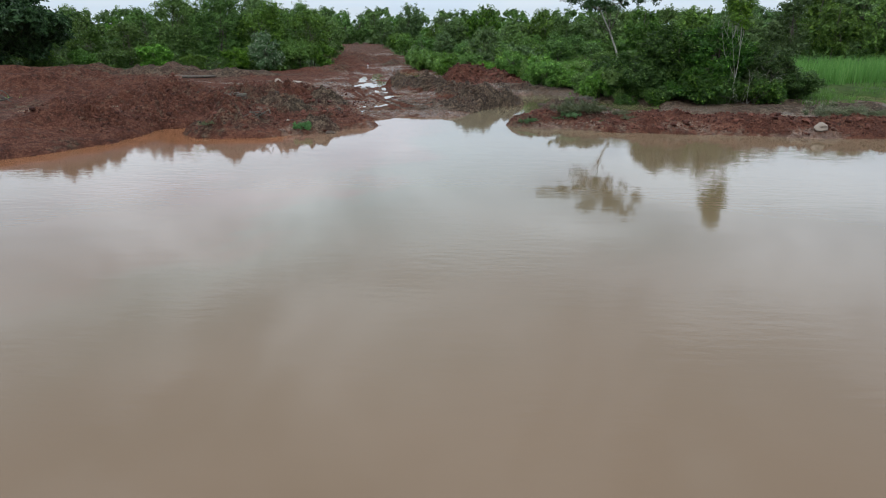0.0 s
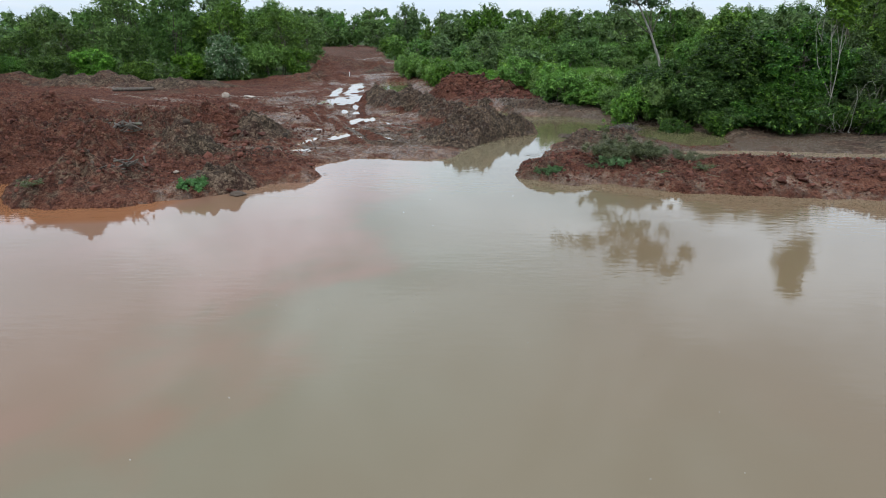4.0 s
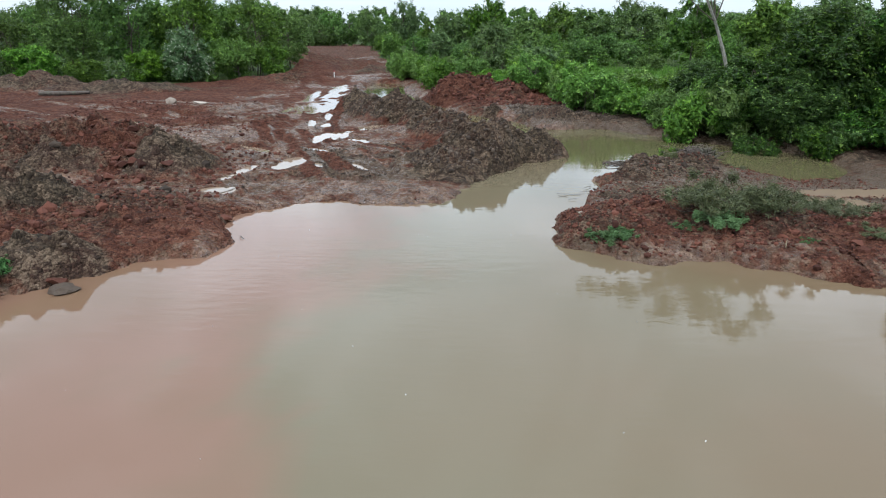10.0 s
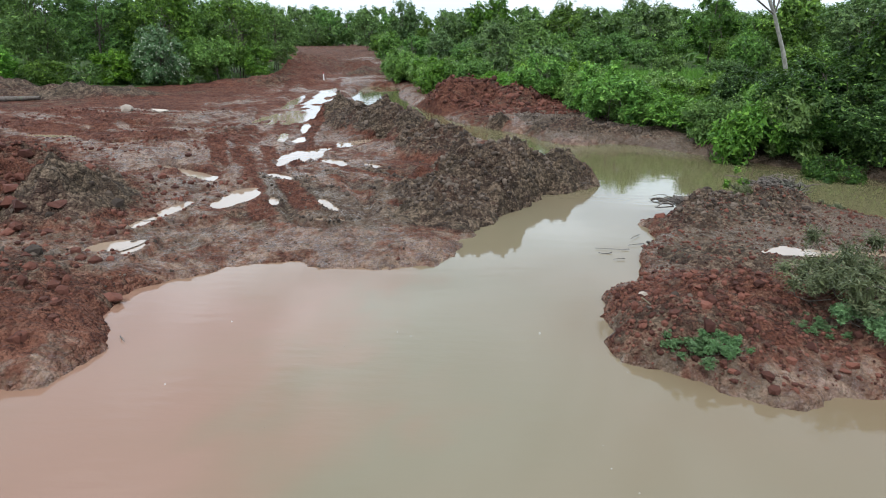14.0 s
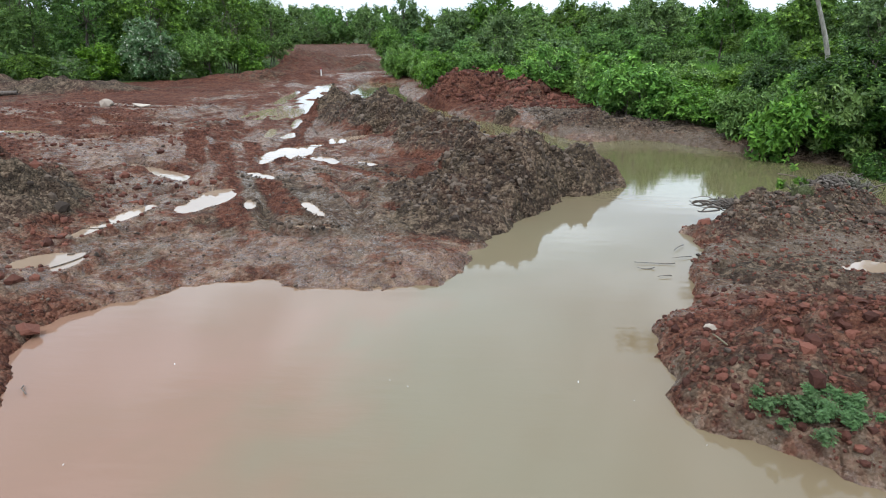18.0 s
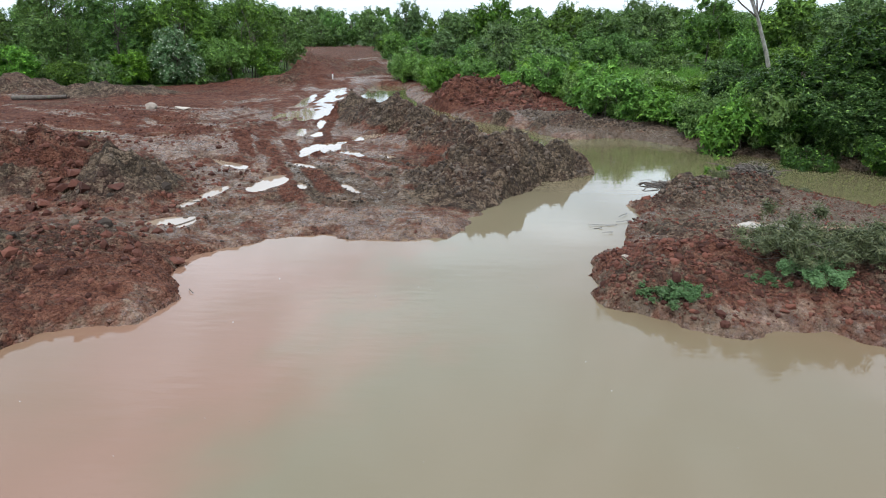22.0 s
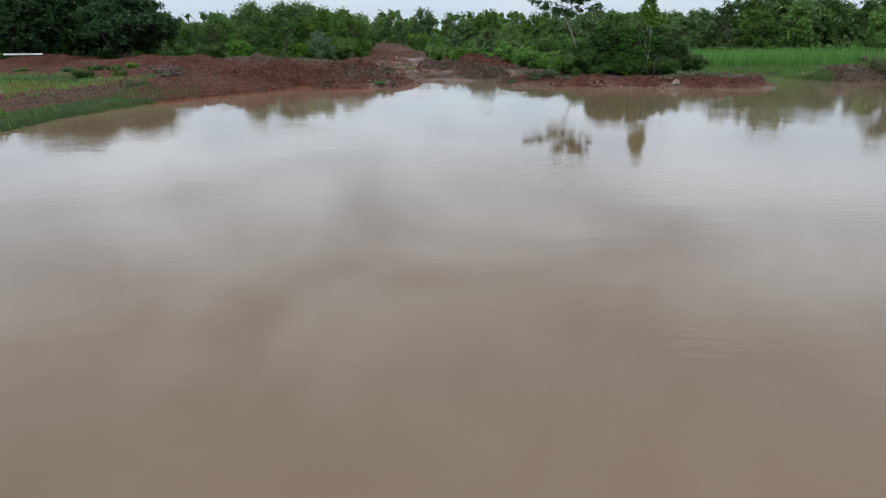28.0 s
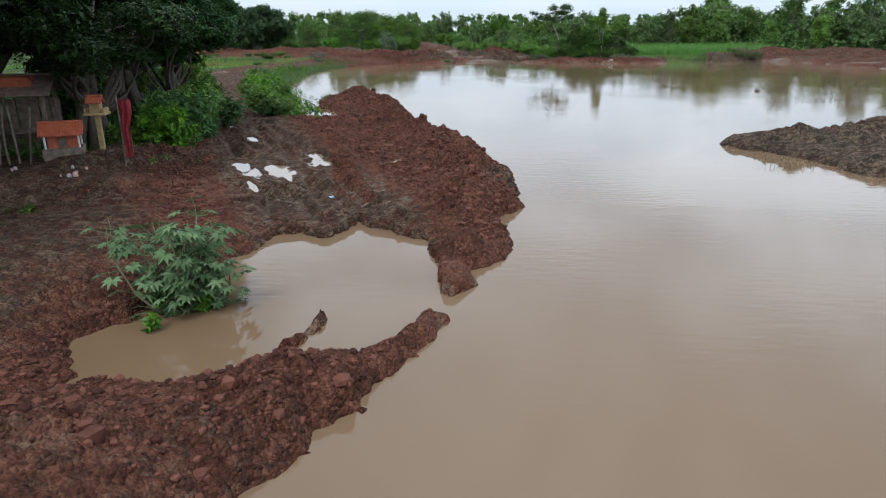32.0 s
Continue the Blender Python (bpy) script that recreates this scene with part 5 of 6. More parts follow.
def grass_field(name, n, xs, ys, height, width, mat, label, ok, category="grass", lean=0.25):
    x, y = rng.uniform(*xs, n), rng.uniform(*ys, n)
    keep = ok(x, y)
    x, y = x[keep], y[keep]
    z = terrain(x, y)[0]
    fine = z > 0.02
    x, y, z = x[fine], y[fine], z[fine]
    ob = part(name, blades_mesh(name, np.stack([x, y, z - 0.02], 1), height, width, rng, lean), mat)
    return tagged(ob, label, category, kind="stuff")


clump_at = np.stack([rng.normal(19.4, 0.4, 420), rng.normal(44.9, 0.3, 420), np.full(420, 0.15)], 1)
tagged(part("arching_grass", blades_mesh("arching_grass", clump_at, 1.5, 0.018, rng, 0.7), LEAF_MID), "clump of tall arching grass at the foot of the bush", "grass", kind="stuff")
grass_field("reed_bed", 9000, (29, 62), (57, 76), 2.0, 0.035, LEAF_REED, "tall bright green reed bed in wet ground", lambda x, y: (y > 56 + 0.28 * (x - 29) + fbm(x, y, 4, 2, 5)) & (y < 70 + 0.2 * (x - 29)), "reeds", 0.12)
grass_field("meadow_grass", 9000, (14, 40), (60, 96), 0.8, 0.03, LEAF_REED, "light green meadow grass behind the canal shrubs", lambda x, y: (x > 15 + 0.0 * y) & (fbm(x, y, 6, 3, 9) > -0.5))
grass_field("marsh_grass", 6000, (25, 44), (43, 58), 0.35, 0.025, LEAF_REED, "short green marsh grass before the reeds", lambda x, y: fbm(x, y, 3, 3, 19) > -0.2)
grass_field("bank_grass", 26000, (-30, -15), (-42, 24), 0.42, 0.012, LEAF_MID, "rough green grass on the pond's west bank", lambda x, y: (line_distance(x, y, ROAD)[0] > 1.9) & (fbm(x, y, 2.5, 3, 29) > -0.25) & (x > -25.4 - 0.1 * np.maximum(-y, 0)))
grass_field("verge_grass", 34000, (-34, -14), (-56, -4), 0.5, 0.010, LEAF_MID, "tall green grass along the muddy track", lambda x, y: (line_distance(x, y, ROAD)[0] > 2.0) & (line_distance(x, y, ROAD)[1] > 0) & (terrain(x, y)[3] > 0.3) & (line_distance(x, y, ROAD)[0] < 9))
grass_field("pond_grass", 12000, (-64, -30), (4, 46), 0.3, 0.02, LEAF_REED, "light green grass round the side pond", lambda x, y: fbm(x, y, 5, 3, 39) > -0.25)

# verge shrubs and the dark trees of the west side
verge = [make_tree("verge_shrub", rng, h, 1.3, 18, (0.3, 0.55), 1900, (0.19, 0.105), mat, bare=0.0, stems=4, thick=0.025, kind_label=lab, category="shrub")
         for h, mat, lab in ((1.5, LEAF_MID, "green shrub on the verge of the muddy track"), (1.2, LEAF_BLUE, "blue-green leafy weed shrub on the verge"), (1.8, LEAF_BRIGHT, "bright green shrub on the verge of the muddy track"))]
STRIP = [(-15.4, -38.6), (-17.4, -34.5), (-20.2, -27.0), (-22.6, -19.0), (-24.4, -10.0)]
places = along(STRIP, 0.95, 0.1, (0.5, 0.9), (0.7, 1.0), 0.35)
places += along([(-16.0, -51.0), (-17.2, -46.0), (-20.6, -37.5), (-25.4, -25.0), (-31.6, -10.0)], 1.5, 0.9, (0.8, 1.3), (0.8, 1.2), 0.5)
places += along([(-20.5, -47.0), (-24.0, -38.0), (-29.0, -26.0), (-35.0, -10.0)], 1.9, 2.6, (1.3, 2.0), (0.9, 1.3), 0.7)
places += scatter(16, (-60, -31), (-4, 58), (0.5, 1.0), (0.4, 0.8), 3.0, lambda x, y: abs(x + 29) > 3 and ground_z(x, y) > 0.1)
forest(verge, places, "shrubs along the track")
rain_tree = make_tree("rain_tree", rng, 10.5, 7.2, 100, (1.0, 1.8), 22000, (0.5, 0.27), LEAF_DARK, bare=0.14, stems=3, thick=0.34, flat=0.6, kind_label="spreading dark umbrella-shaped tree behind the red bank")
set_thing(rain_tree, plant_at(-48.5, 72.0, 20, 1.0, 1.0))
dark_clump = [make_tree("dark_tree", rng, 13.0, 4.8, 80, (1.0, 1.8), 16000, (0.5, 0.27), LEAF_DARK, bare=0.05, stems=4, thick=0.22, kind_label="tall dense dark tree behind the red bank")]
forest(dark_clump, [(-57.0, 75.0, 0, 1.0, 1.0), (-61.5, 72.0, 120, 1.0, 0.95), (-68.0, 76.0, 240, 0.8, 0.8)], "dark trees in the west")
shade = [make_tree("shade_tree", rng, 9.0, 5.4, 100, (0.6, 1.2), 26000, (0.26, 0.1), LEAF_DARK, bare=0.42, stems=3, thick=0.3, flat=0.6, kind_label="dark feathery-leaved tree overhanging the shrine")]
# the tree at (-21.0, -62.5) is added mostly unseen, to shade the bank
forest(shade, [(-22.4, -41.0, 60, 0.8, 0.9), (-19.4, -43.5, 10, 0.72, 0.9), (-19.6, -50.2, 190, 0.8, 0.85), (-20.8, -45.5, 0, 1.0, 1.0), (-23.0, -51.0, 100, 1.05, 1.0), (-25.5, -36.0, 220, 0.8, 0.9), (-27.0, -57.0, 300, 1.0, 1.0), (-21.0, -62.5, 250, 0.95, 0.9), (-31.0, -22.0, 150, 0.75, 0.9), (-28.6, -30.0, 20, 0.75, 0.9)], "shade trees by the track")


thicket("undergrowth", 60, (-78, -52), (70, 80), 2.0, 7000, (0.34, 0.19), LEAF_DARK, "dark undergrowth below the western trees", lambda x, y: True)
thicket("undergrowth", 120, (-120, -30), (84, 130), 2.4, 9000, (0.5, 0.28), LEAF_FAR, "green undergrowth behind the western trees", lambda x, y: x < -12 - 0.3 * y)
ROAD_SIDE = lambda x, y: line_distance(np.array([x]), np.array([y]), ROAD)
NOT_SHRINE = lambda x, y: not (x < -16.6 and y < -53.0)
thicket("verge_thicket", 330, (-36, -14.5), (-53, -4), 0.95, 28000, (0.17, 0.085), LEAF_MID, "dense green weeds and creepers beside the muddy track", lambda x, y: ROAD_SIDE(x, y)[1][0] > 0 and 3.3 < ROAD_SIDE(x, y)[0][0] < 8 and NOT_SHRINE(x, y))
thicket("verge_weeds", 380, (-33, -14.0), (-53.5, -4), 0.42, 30000, (0.1, 0.05), LEAF_MID, "low green weeds creeping to the edge of the track", lambda x, y: ROAD_SIDE(x, y)[1][0] > 0 and 2.2 < ROAD_SIDE(x, y)[0][0] < 5.0 and NOT_SHRINE(x, y))
thicket("verge_thicket", 150, (-27, -14.0), (-39, 8), 0.85, 17000, (0.13, 0.07), LEAF_MID, "dense green weeds between track and pond", lambda x, y: ROAD_SIDE(x, y)[1][0] < 0 and 2.1 < ROAD_SIDE(x, y)[0][0] < 4.4)
thicket("undergrowth", 110, (46, 120), (66, 112), 4.0, 17000, (0.42, 0.23), LEAF_FAR, "dense green undergrowth of the eastern wood", lambda x, y: y > 112 - 0.5 * x)
thicket("undergrowth", 60, (78, 112), (14, 70), 3.0, 8000, (0.42, 0.23), LEAF_MID, "dense green undergrowth behind the eastern bank", lambda x, y: True)
marsh_x, marsh_y = rng.uniform(-64, -35, 9000), rng.uniform(14, 40, 9000)
wet_part = (inside_depth(marsh_x, marsh_y, SIDE_POND) > 0) & (fbm(marsh_x, marsh_y, 5, 3, 47) > 0.12)
marsh_at = np.stack([marsh_x[wet_part], marsh_y[wet_part], np.full(wet_part.sum(), -0.05)], 1)
tagged(part("pond_rushes", blades_mesh("pond_rushes", marsh_at, 0.5, 0.02, rng, 0.3), LEAF_REED), "green rushes standing in the side pond", "rushes", kind="stuff")

canopy = make_tree("shade_tree", rng, 9.0, 5.6, 90, (0.7, 1.2), 26000, (0.26, 0.1), LEAF_DARK, bare=0.45, stems=2, thick=0.26, flat=0.6, kind_label="dark spreading tree that shades the shrine")
set_thing(canopy, plant_at(-20.8, -56.6, 40, 1.0, 1.0))
thicket("shrine_weeds", 40, (-22.5, -16.6), (-58.6, -57.0), 0.3, 4000, (0.11, 0.05), LEAF_MID, "low green weeds before the shrine", lambda x, y: y < -57.6 + 0.25 * (x + 22))

# ---- stones and clods ----
def lump_mesh(name, rng, size=1.0, squash=0.7, cuts=1):
    bm = bmesh.new()
    bmesh.ops.create_icosphere(bm, subdivisions=cuts, radius=size)
    for v in bm.verts:
        v.co *= rng.uniform(0.72, 1.2)
        v.co.x *= 1.15
        v.co.z *= squash
    return bm


def crumbs(name, n, xs, ys, size, mat, label, ok):
    """Many small clods lying on the soil, as one mass."""
    x, y = rng.uniform(*xs, n), rng.uniform(*ys, n)
    z, dark, wet, grass = terrain(x, y)
    keep = (z > 0.03) & (grass < 0.4) & ok(x, y, z, dark)
    x, y, z = x[keep], y[keep], z[keep]
    bm = bmesh.new()
    bmesh.ops.create_icosphere(bm, subdivisions=1, radius=1.0)
    base, tris = np.array([v.co for v in bm.verts]), np.array([[v.index for v in f.verts] for f in bm.faces])
    bm.free()
    m = len(x)
    s = size * np.exp(rng.normal(0, 0.45, (m, 1, 1)))
    co = base[None] * rng.uniform(0.72, 1.18, (m, len(base), 1)) * s * np.stack([rng.uniform(0.8, 1.4, m), rng.uniform(0.7, 1.1, m), rng.uniform(0.7, 1.1, m)], 1)[:, None]
    a = rng.uniform(0, 6.28, (m, 1))
    co = np.stack([co[..., 0] * np.cos(a) - co[..., 1] * np.sin(a), co[..., 0] * np.sin(a) + co[..., 1] * np.cos(a), co[..., 2]], -1)
    co = co + np.stack([x, y, z + 0.15 * s[:, 0, 0]], 1)[:, None]
    ob = part(name, mesh_of(name, co.reshape(-1, 3), (tris[None] + np.arange(m)[:, None, None] * len(base)).reshape(-1, 3), False), mat)
    return tagged(ob, label, "clods", kind="stuff")


crumbs("red_clods", 9000, (-20, -2), (30, 62), 0.038, ROCK_RED, "loose red clods on the spoil heaps", lambda x, y, z, d: (z > 0.52) & (d < 0.6))
crumbs("dark_clods", 26000, (-5, 10), (39, 60), 0.034, CLOD_DARK, "loose dark clods on the spoil heaps", lambda x, y, z, d: (z > 0.35) & (d > 0.45))
crumbs("berm_clods", 9000, (3.5, 28), (31, 38), 0.032, ROCK_RED, "loose red rubble on the berm", lambda x, y, z, d: (z > 0.15) & (d < 0.6))
crumbs("spit_clods", 34000, (-17, -4), (-68, -25), 0.032, ROCK_RED, "loose red clods on the spit", lambda x, y, z, d: (inside_depth(x, y, BANK) < 0) & (z > 0.12) & (line_distance(x, y, ROAD)[0] > 2.7))
crumbs("red_rubble", 2600, (-20, -4), (30, 45), 0.05, ROCK_RED, "coarse red rubble on the spoil heaps", lambda x, y, z, d: (z > 0.3) & (d < 0.7))
crumbs("spit_rubble", 3000, (-17, -4), (-68, -25), 0.058, ROCK_RED, "coarse red rubble on the spit", lambda x, y, z, d: (inside_depth(x, y, BANK) < 0) & (z > 0.25) & (line_distance(x, y, ROAD)[0] > 2.8))
crumbs("heap_rubble", 2200, (-20, 6), (31, 62), 0.06, CLOD_DARK, "coarse dark clods on the spoil heaps", lambda x, y, z, d: (z > 0.5) & (d > 0.4))
crumbs("berm_crumbs", 9000, (3.5, 14), (34.4, 43.6), 0.018, ROCK_RED, "fine red gravel on the muddy berm", lambda x, y, z, d: z > 0.05)
crumbs("far_heap_clods", 2600, (-3, 9), (60, 69), 0.07, ROCK_RED, "loose red clods on the heap beyond the channel", lambda x, y, z, d: z > 0.4)
crumbs("mud_crumbs", 7000, (-10, 9), (37, 57), 0.018, CLOD_DARK, "small dark crumbs strewn over the mud flat", lambda x, y, z, d: z < 0.5)
def chunk_mesh(rng, size):
    """An angular broken stone: the hull of a few scattered points."""
    bm = bmesh.new()
    for _ in range(13):
        v = Vector(rng.normal(0, 1, 3)).normalized() * size * rng.uniform(0.75, 1.1)
        bm.verts.new((v.x * 1.25, v.y * 0.9, v.z * 0.62))
    made = bmesh.ops.convex_hull(bm, input=bm.verts[:])
    bmesh.ops.delete(bm, geom=[g for g in made["geom_interior"] if isinstance(g, bmesh.types.BMVert)], context="VERTS")
    return bm


rocks = [tagged(part("rock", chunk_mesh(rng, 0.13), ROCK_RED), "angular red laterite stone lying on the spoil", "rock", "red stones") for _ in range(6)]
# line, count, spread, smallest, largest
ROCKS = [([(9.0, 34.5), (13.0, 33.5), (17.0, 32.8), (22.0, 32.0), (26.5, 31.8)], 115, 0.45, 0.6, 1.9), ([(-6.6, 39.6), (-8.6, 40.6), (-9.4, 43.4)], 34, 0.45, 0.5, 1.9), ([(-8.4, 33.6), (-11.4, 33.4)], 30, 0.5, 0.5, 1.6),
         ([(-5.2, 36.8), (-9.0, 37.4), (-12.5, 38.6)], 34, 0.8, 0.3, 0.9), ([(-11.0, 41.0), (-15.5, 44.0)], 26, 0.8, 0.5, 1.5), ([(4.4, 35.6), (5.4, 37.0), (7.6, 37.0)], 30, 0.45, 0.25, 0.7), ([(5.0, 34.8), (8.6, 34.7)], 16, 0.2, 0.4, 1.0),
         ([(-12.5, -29.0), (-9.6, -39.0), (-6.6, -48.5), (-5.6, -54.0), (-6.2, -60.0)], 80, 0.8, 0.3, 0.75), ([(-12.5, -67.6), (-9.6, -66.0), (-7.3, -63.9)], 34, 0.45, 0.4, 1.1), ([(2.0, 64.2), (5.8, 63.6)], 10, 0.6, 0.8, 2.0)]
placed = [(-4.25, 37.25, 1.3), (0.45, 39.2, 0.5), (6.6, 42.1, 1.5), (-6.05, 33.05, 1.6), (-5.1, 33.55, 0.9)]
for line, count, spread, small, large in ROCKS:
    line = np.array(line)
    for _ in range(int(0.72 * count)):
        k, u = rng.integers(0, len(line) - 1), rng.random()
        x, y = line[k] * (1 - u) + line[k + 1] * u + rng.normal(0, spread, 2)
        if ground_z(x, y) > 0.02 and (x > -12.4 or y > 0):
            placed.append((x, y, small + (large - small) * rng.random() ** 2.2))
for k, (x, y, s) in enumerate(placed):
    m = plant_at(x, y, rng.uniform(0, 360), s, rng.uniform(0.8, 1.3), -0.035 * s) @ Matrix.Rotation(rng.normal(0, 0.35), 4, "X")
    if k < 6:
        pending["rock" + str(k)] = (rocks[k], m)
    else:
        copy_thing(rocks[k % 6], m)
for x, y, s, lab in ((19.2, 31.6, 0.34, "pale grey boulder on the red berm"), (-15.4, 61.0, 0.3, "pale stone in the mud"), (4.6, 36.9, 0.07, "pale yellowish stone on the berm"), (-8.2, 34.0, 0.08, "pale stone on the spoil")):
    ob = part("pale_rock", lump_mesh("pale_rock", rng, s, 0.7, 2), ROCK_PALE)
    ob.matrix_basis = plant_at(x, y, 30, 1, 1, -0.4 * s)
    tagged(ob, lab, "rock")


# ---- weeds on the banks ----
def make_weed(name, rng, spread, height, leaves, leaf, mat, label):
    thing = new(name)
    blobs = [(*(rng.normal(0, 0.5, 2) * spread), height * rng.uniform(0.2, 0.75), height * rng.uniform(0.25, 0.45)) for _ in range(26)]
    part("stems", tubes_mesh("stems", [(wander(rng, (b[0] * 0.25, b[1] * 0.25, -0.1), b[:3], 4, 0.1), np.linspace(0.014, 0.006, 4)) for b in blobs], 4), DEAD_WOOD, thing)
    part("leaves", leaf_mesh("leaves", blobs, leaves, rng, leaf[0], leaf[1], droop=0.1), mat, thing)
    return tagged(thing, label, "weed", "weeds on the banks")


weeds = [make_weed("bank_weed", rng, 0.75, 0.4, 3600, (0.06, 0.042), LEAF_BLUE, "low blue-green creeping weed on the bank"), make_weed("bank_weed", rng, 0.8, 0.55, 5000, (0.085, 0.016), LEAF_OLIVE, "straggly olive-brown weed on the bank")]
forest([weeds[0]], [(4.75, 35.2, 0, 0.6, 0.8), (5.15, 35.1, 90, 0.5, 0.8), (8.9, 34.5, 70, 0.35, 0.7), (-7.1, 32.7, 30, 0.8, 1.0), (7.3, 35.3, 120, 0.8, 0.8), (6.6, 35.5, 40, 0.45, 0.7)], "weeds on the banks")
forest([weeds[1]], [(8.0, 35.9, 0, 1.15, 1.0), (7.3, 36.1, 90, 0.9, 0.9), (8.7, 35.8, 200, 0.8, 0.9), (10.6, 36.4, 150, 0.8, 0.9), (10.4, 34.5, 30, 0.5, 0.6), (21.5, 33.6, 0, 1.6, 0.8), (23.5, 34.0, 100, 1.4, 0.8), (-11.6, 31.6, 60, 0.4, 0.7), (-26.5, 27.5, 60, 1.2, 1.0), (46.0, 41.5, 10, 2.2, 1.6), (44.5, 42.5, 70, 1.8, 1.5), (-17.6, -48.8, 70, 1.2, 1.3), (8.7, 42.5, 40, 0.26, 1.7), (10.9, 42.5, 10, 0.4, 0.7)], "weeds on the banks")


# ---- brush, sticks and timber ----
def twig_pile(name, at, count, reach, label, mat=DEAD_WOOD, thick=0.02, up=0.3):
    """Each stick is a part; the finest ones of a big pile stay joined."""
    thing, rest = new(name), []
    for k in range(count):
        c = rng.normal(0, 0.35, 3) * reach * np.array((1, 0.6, 0))
        a, l = rng.uniform(0, 6.28), reach * rng.uniform(0.3, 0.8)
        e = c + np.array((math.cos(a) * l, math.sin(a) * l * 0.7, rng.normal(0, 0.09) * reach))
        c[2], e[2] = rng.uniform(0, up), abs(e[2]) + rng.uniform(0, up)
        tube = (wander(rng, c, e, 5, 0.12), np.linspace(thick, thick * 0.4, 5) * rng.uniform(0.5, 1.3))
        if k < 40:
            part("stick", tubes_mesh("stick", [tube], 5), mat, thing)
        else:
            rest.append(tube)
    if rest:
        tagged(part("fine_brush", tubes_mesh("fine_brush", rest, 5), mat, thing), kind="stuff")
    thing.matrix_basis = plant_at(*at)
    return tagged(thing, label, "brushwood")


twig_pile("brush_pile", (9.7, 43.0), 230, 0.85, "tangled pile of dark dead brushwood on the bank", thick=0.028, up=0.4)
twig_pile("brush_pile", (7.4, 42.6), 110, 0.8, "dark twigs trailing into the canal", thick=0.024, up=0.15)
twig_pile("uprooted_stump", (-29.5, 40.0), 40, 2.4, "dark uprooted stump and roots on the red bank", thick=0.09, up=1.0)
twig_pile("root_heap", (-13.0, 40.5), 16, 1.6, "dark dead roots on the spoil heap", thick=0.06, up=0.4)
twig_pile("root_heap", (-9.6, 33.4), 12, 1.0, "dark dead roots on the spoil heap", thick=0.04, up=0.3)
twig_pile("mound_twigs", (5.6, 45.6), 14, 0.6, "thin twigs at the tip of the dark heap", thick=0.012, up=0.2)
for k in range(5):
    y = 39.2 + 0.45 * k + rng.normal(0, 0.2)
    twig = tubes_mesh("floating_twig", [(wander(rng, (0, 0, 0.03), (-rng.uniform(0.2, 0.7), rng.normal(0, 0.2), 0.03), 5, 0.08), np.linspace(0.009, 0.004, 5))], 5)
    ob = part("floating_twig", twig, DEAD_WOOD)
    ob.location = (4.9 + 0.2 * k + rng.normal(0, 0.15), y, 0.0)
    tagged(ob, "thin dead twig lying on the canal water", "twig", "twigs on the water")


def drowned_snag(x, y):
    thing = new("drowned_snag")
    bm = lump_mesh("root_ball", rng, 0.24, 0.6, 2)
    part("root_ball", bm, DEAD_WOOD, thing)
    part("stick", tubes_mesh("stick", [(wander(rng, (0, 0, 0), (0.12, 0, 0.6), 4), np.linspace(0.03, 0.012, 4)), (wander(rng, (0.05, 0, 0.2), (-0.4, 0.1, 0.3), 4), np.linspace(0.02, 0.01, 4))], 5), DEAD_WOOD, thing)
    thing.location = (x, y, 0.0)
    tagged(thing, "dark drowned stump with a stick rising from the water", "stump")


drowned_snag(19.2, -18.8)
grass_tuft = part("water_grass", blades_mesh("water_grass", np.stack([rng.normal(5.7, 0.45, 60), rng.normal(-50.4, 0.18, 60), np.full(60, -0.03)], 1), 0.28, 0.008, rng, 0.4), LEAF_DRY)
tagged(grass_tuft, "sparse dead grass standing in the water", "grass", kind="stuff")
tuft = part("water_grass", blades_mesh("water_grass", np.stack([rng.normal(19.5, 1.2, 60), rng.normal(-27.0, 0.3, 60), np.full(60, -0.03)], 1), 0.25, 0.01, rng, 0.4), LEAF_DRY)
tagged(tuft, "sparse dead grass standing in the water", "grass", kind="stuff")

PAINT_WHITE = worn_material("worn_white_paint", (0.55, 0.55, 0.52), (0.78, 0.78, 0.75))
PAINT_RED = worn_material("red_cloth", (0.17, 0.012, 0.018), (0.30, 0.024, 0.032), 0.9)
PAINT_BLUE = worn_material("blue_green_paint", (0.05, 0.22, 0.22), (0.09, 0.33, 0.32))
ROOF_ORANGE = worn_material("orange_roof_paint", (0.30, 0.065, 0.028), (0.46, 0.12, 0.05), 0.7)
WOOD_GREY = worn_material("weathered_wood", (0.10, 0.075, 0.055), (0.22, 0.17, 0.13), 0.85)
WOOD_YELLOW = worn_material("yellowed_wood", (0.26, 0.17, 0.07), (0.40, 0.28, 0.13), 0.75)
TIN = worn_material("rusty_tin", (0.13, 0.085, 0.065), (0.25, 0.19, 0.16), 0.6)
PLASTER_DULL = worn_material("dull_plaster", (0.28, 0.26, 0.23), (0.5, 0.48, 0.44))
PLASTER_PINK = worn_material("pink_plaster", (0.45, 0.22, 0.19), (0.62, 0.38, 0.33), 0.7)


def box(bm, centre, size, turn=(0, 0, 0), bevel=0.01):
    made = bmesh.ops.create_cube(bm, size=1.0, matrix=pose(*centre, *turn) @ Matrix.Diagonal((*size, 1)))
    if bevel:
        edges = {e for v in made["verts"] for e in v.link_edges}
        bmesh.ops.bevel(bm, geom=list(edges), offset=bevel, segments=1, affect="EDGES")
    return bm


def box_part(name, centre, size, mat, parent, turn=(0, 0, 0), bevel=0.01, label=""):
    return part(name, box(bmesh.new(), centre, size, turn, bevel), mat, parent, label)


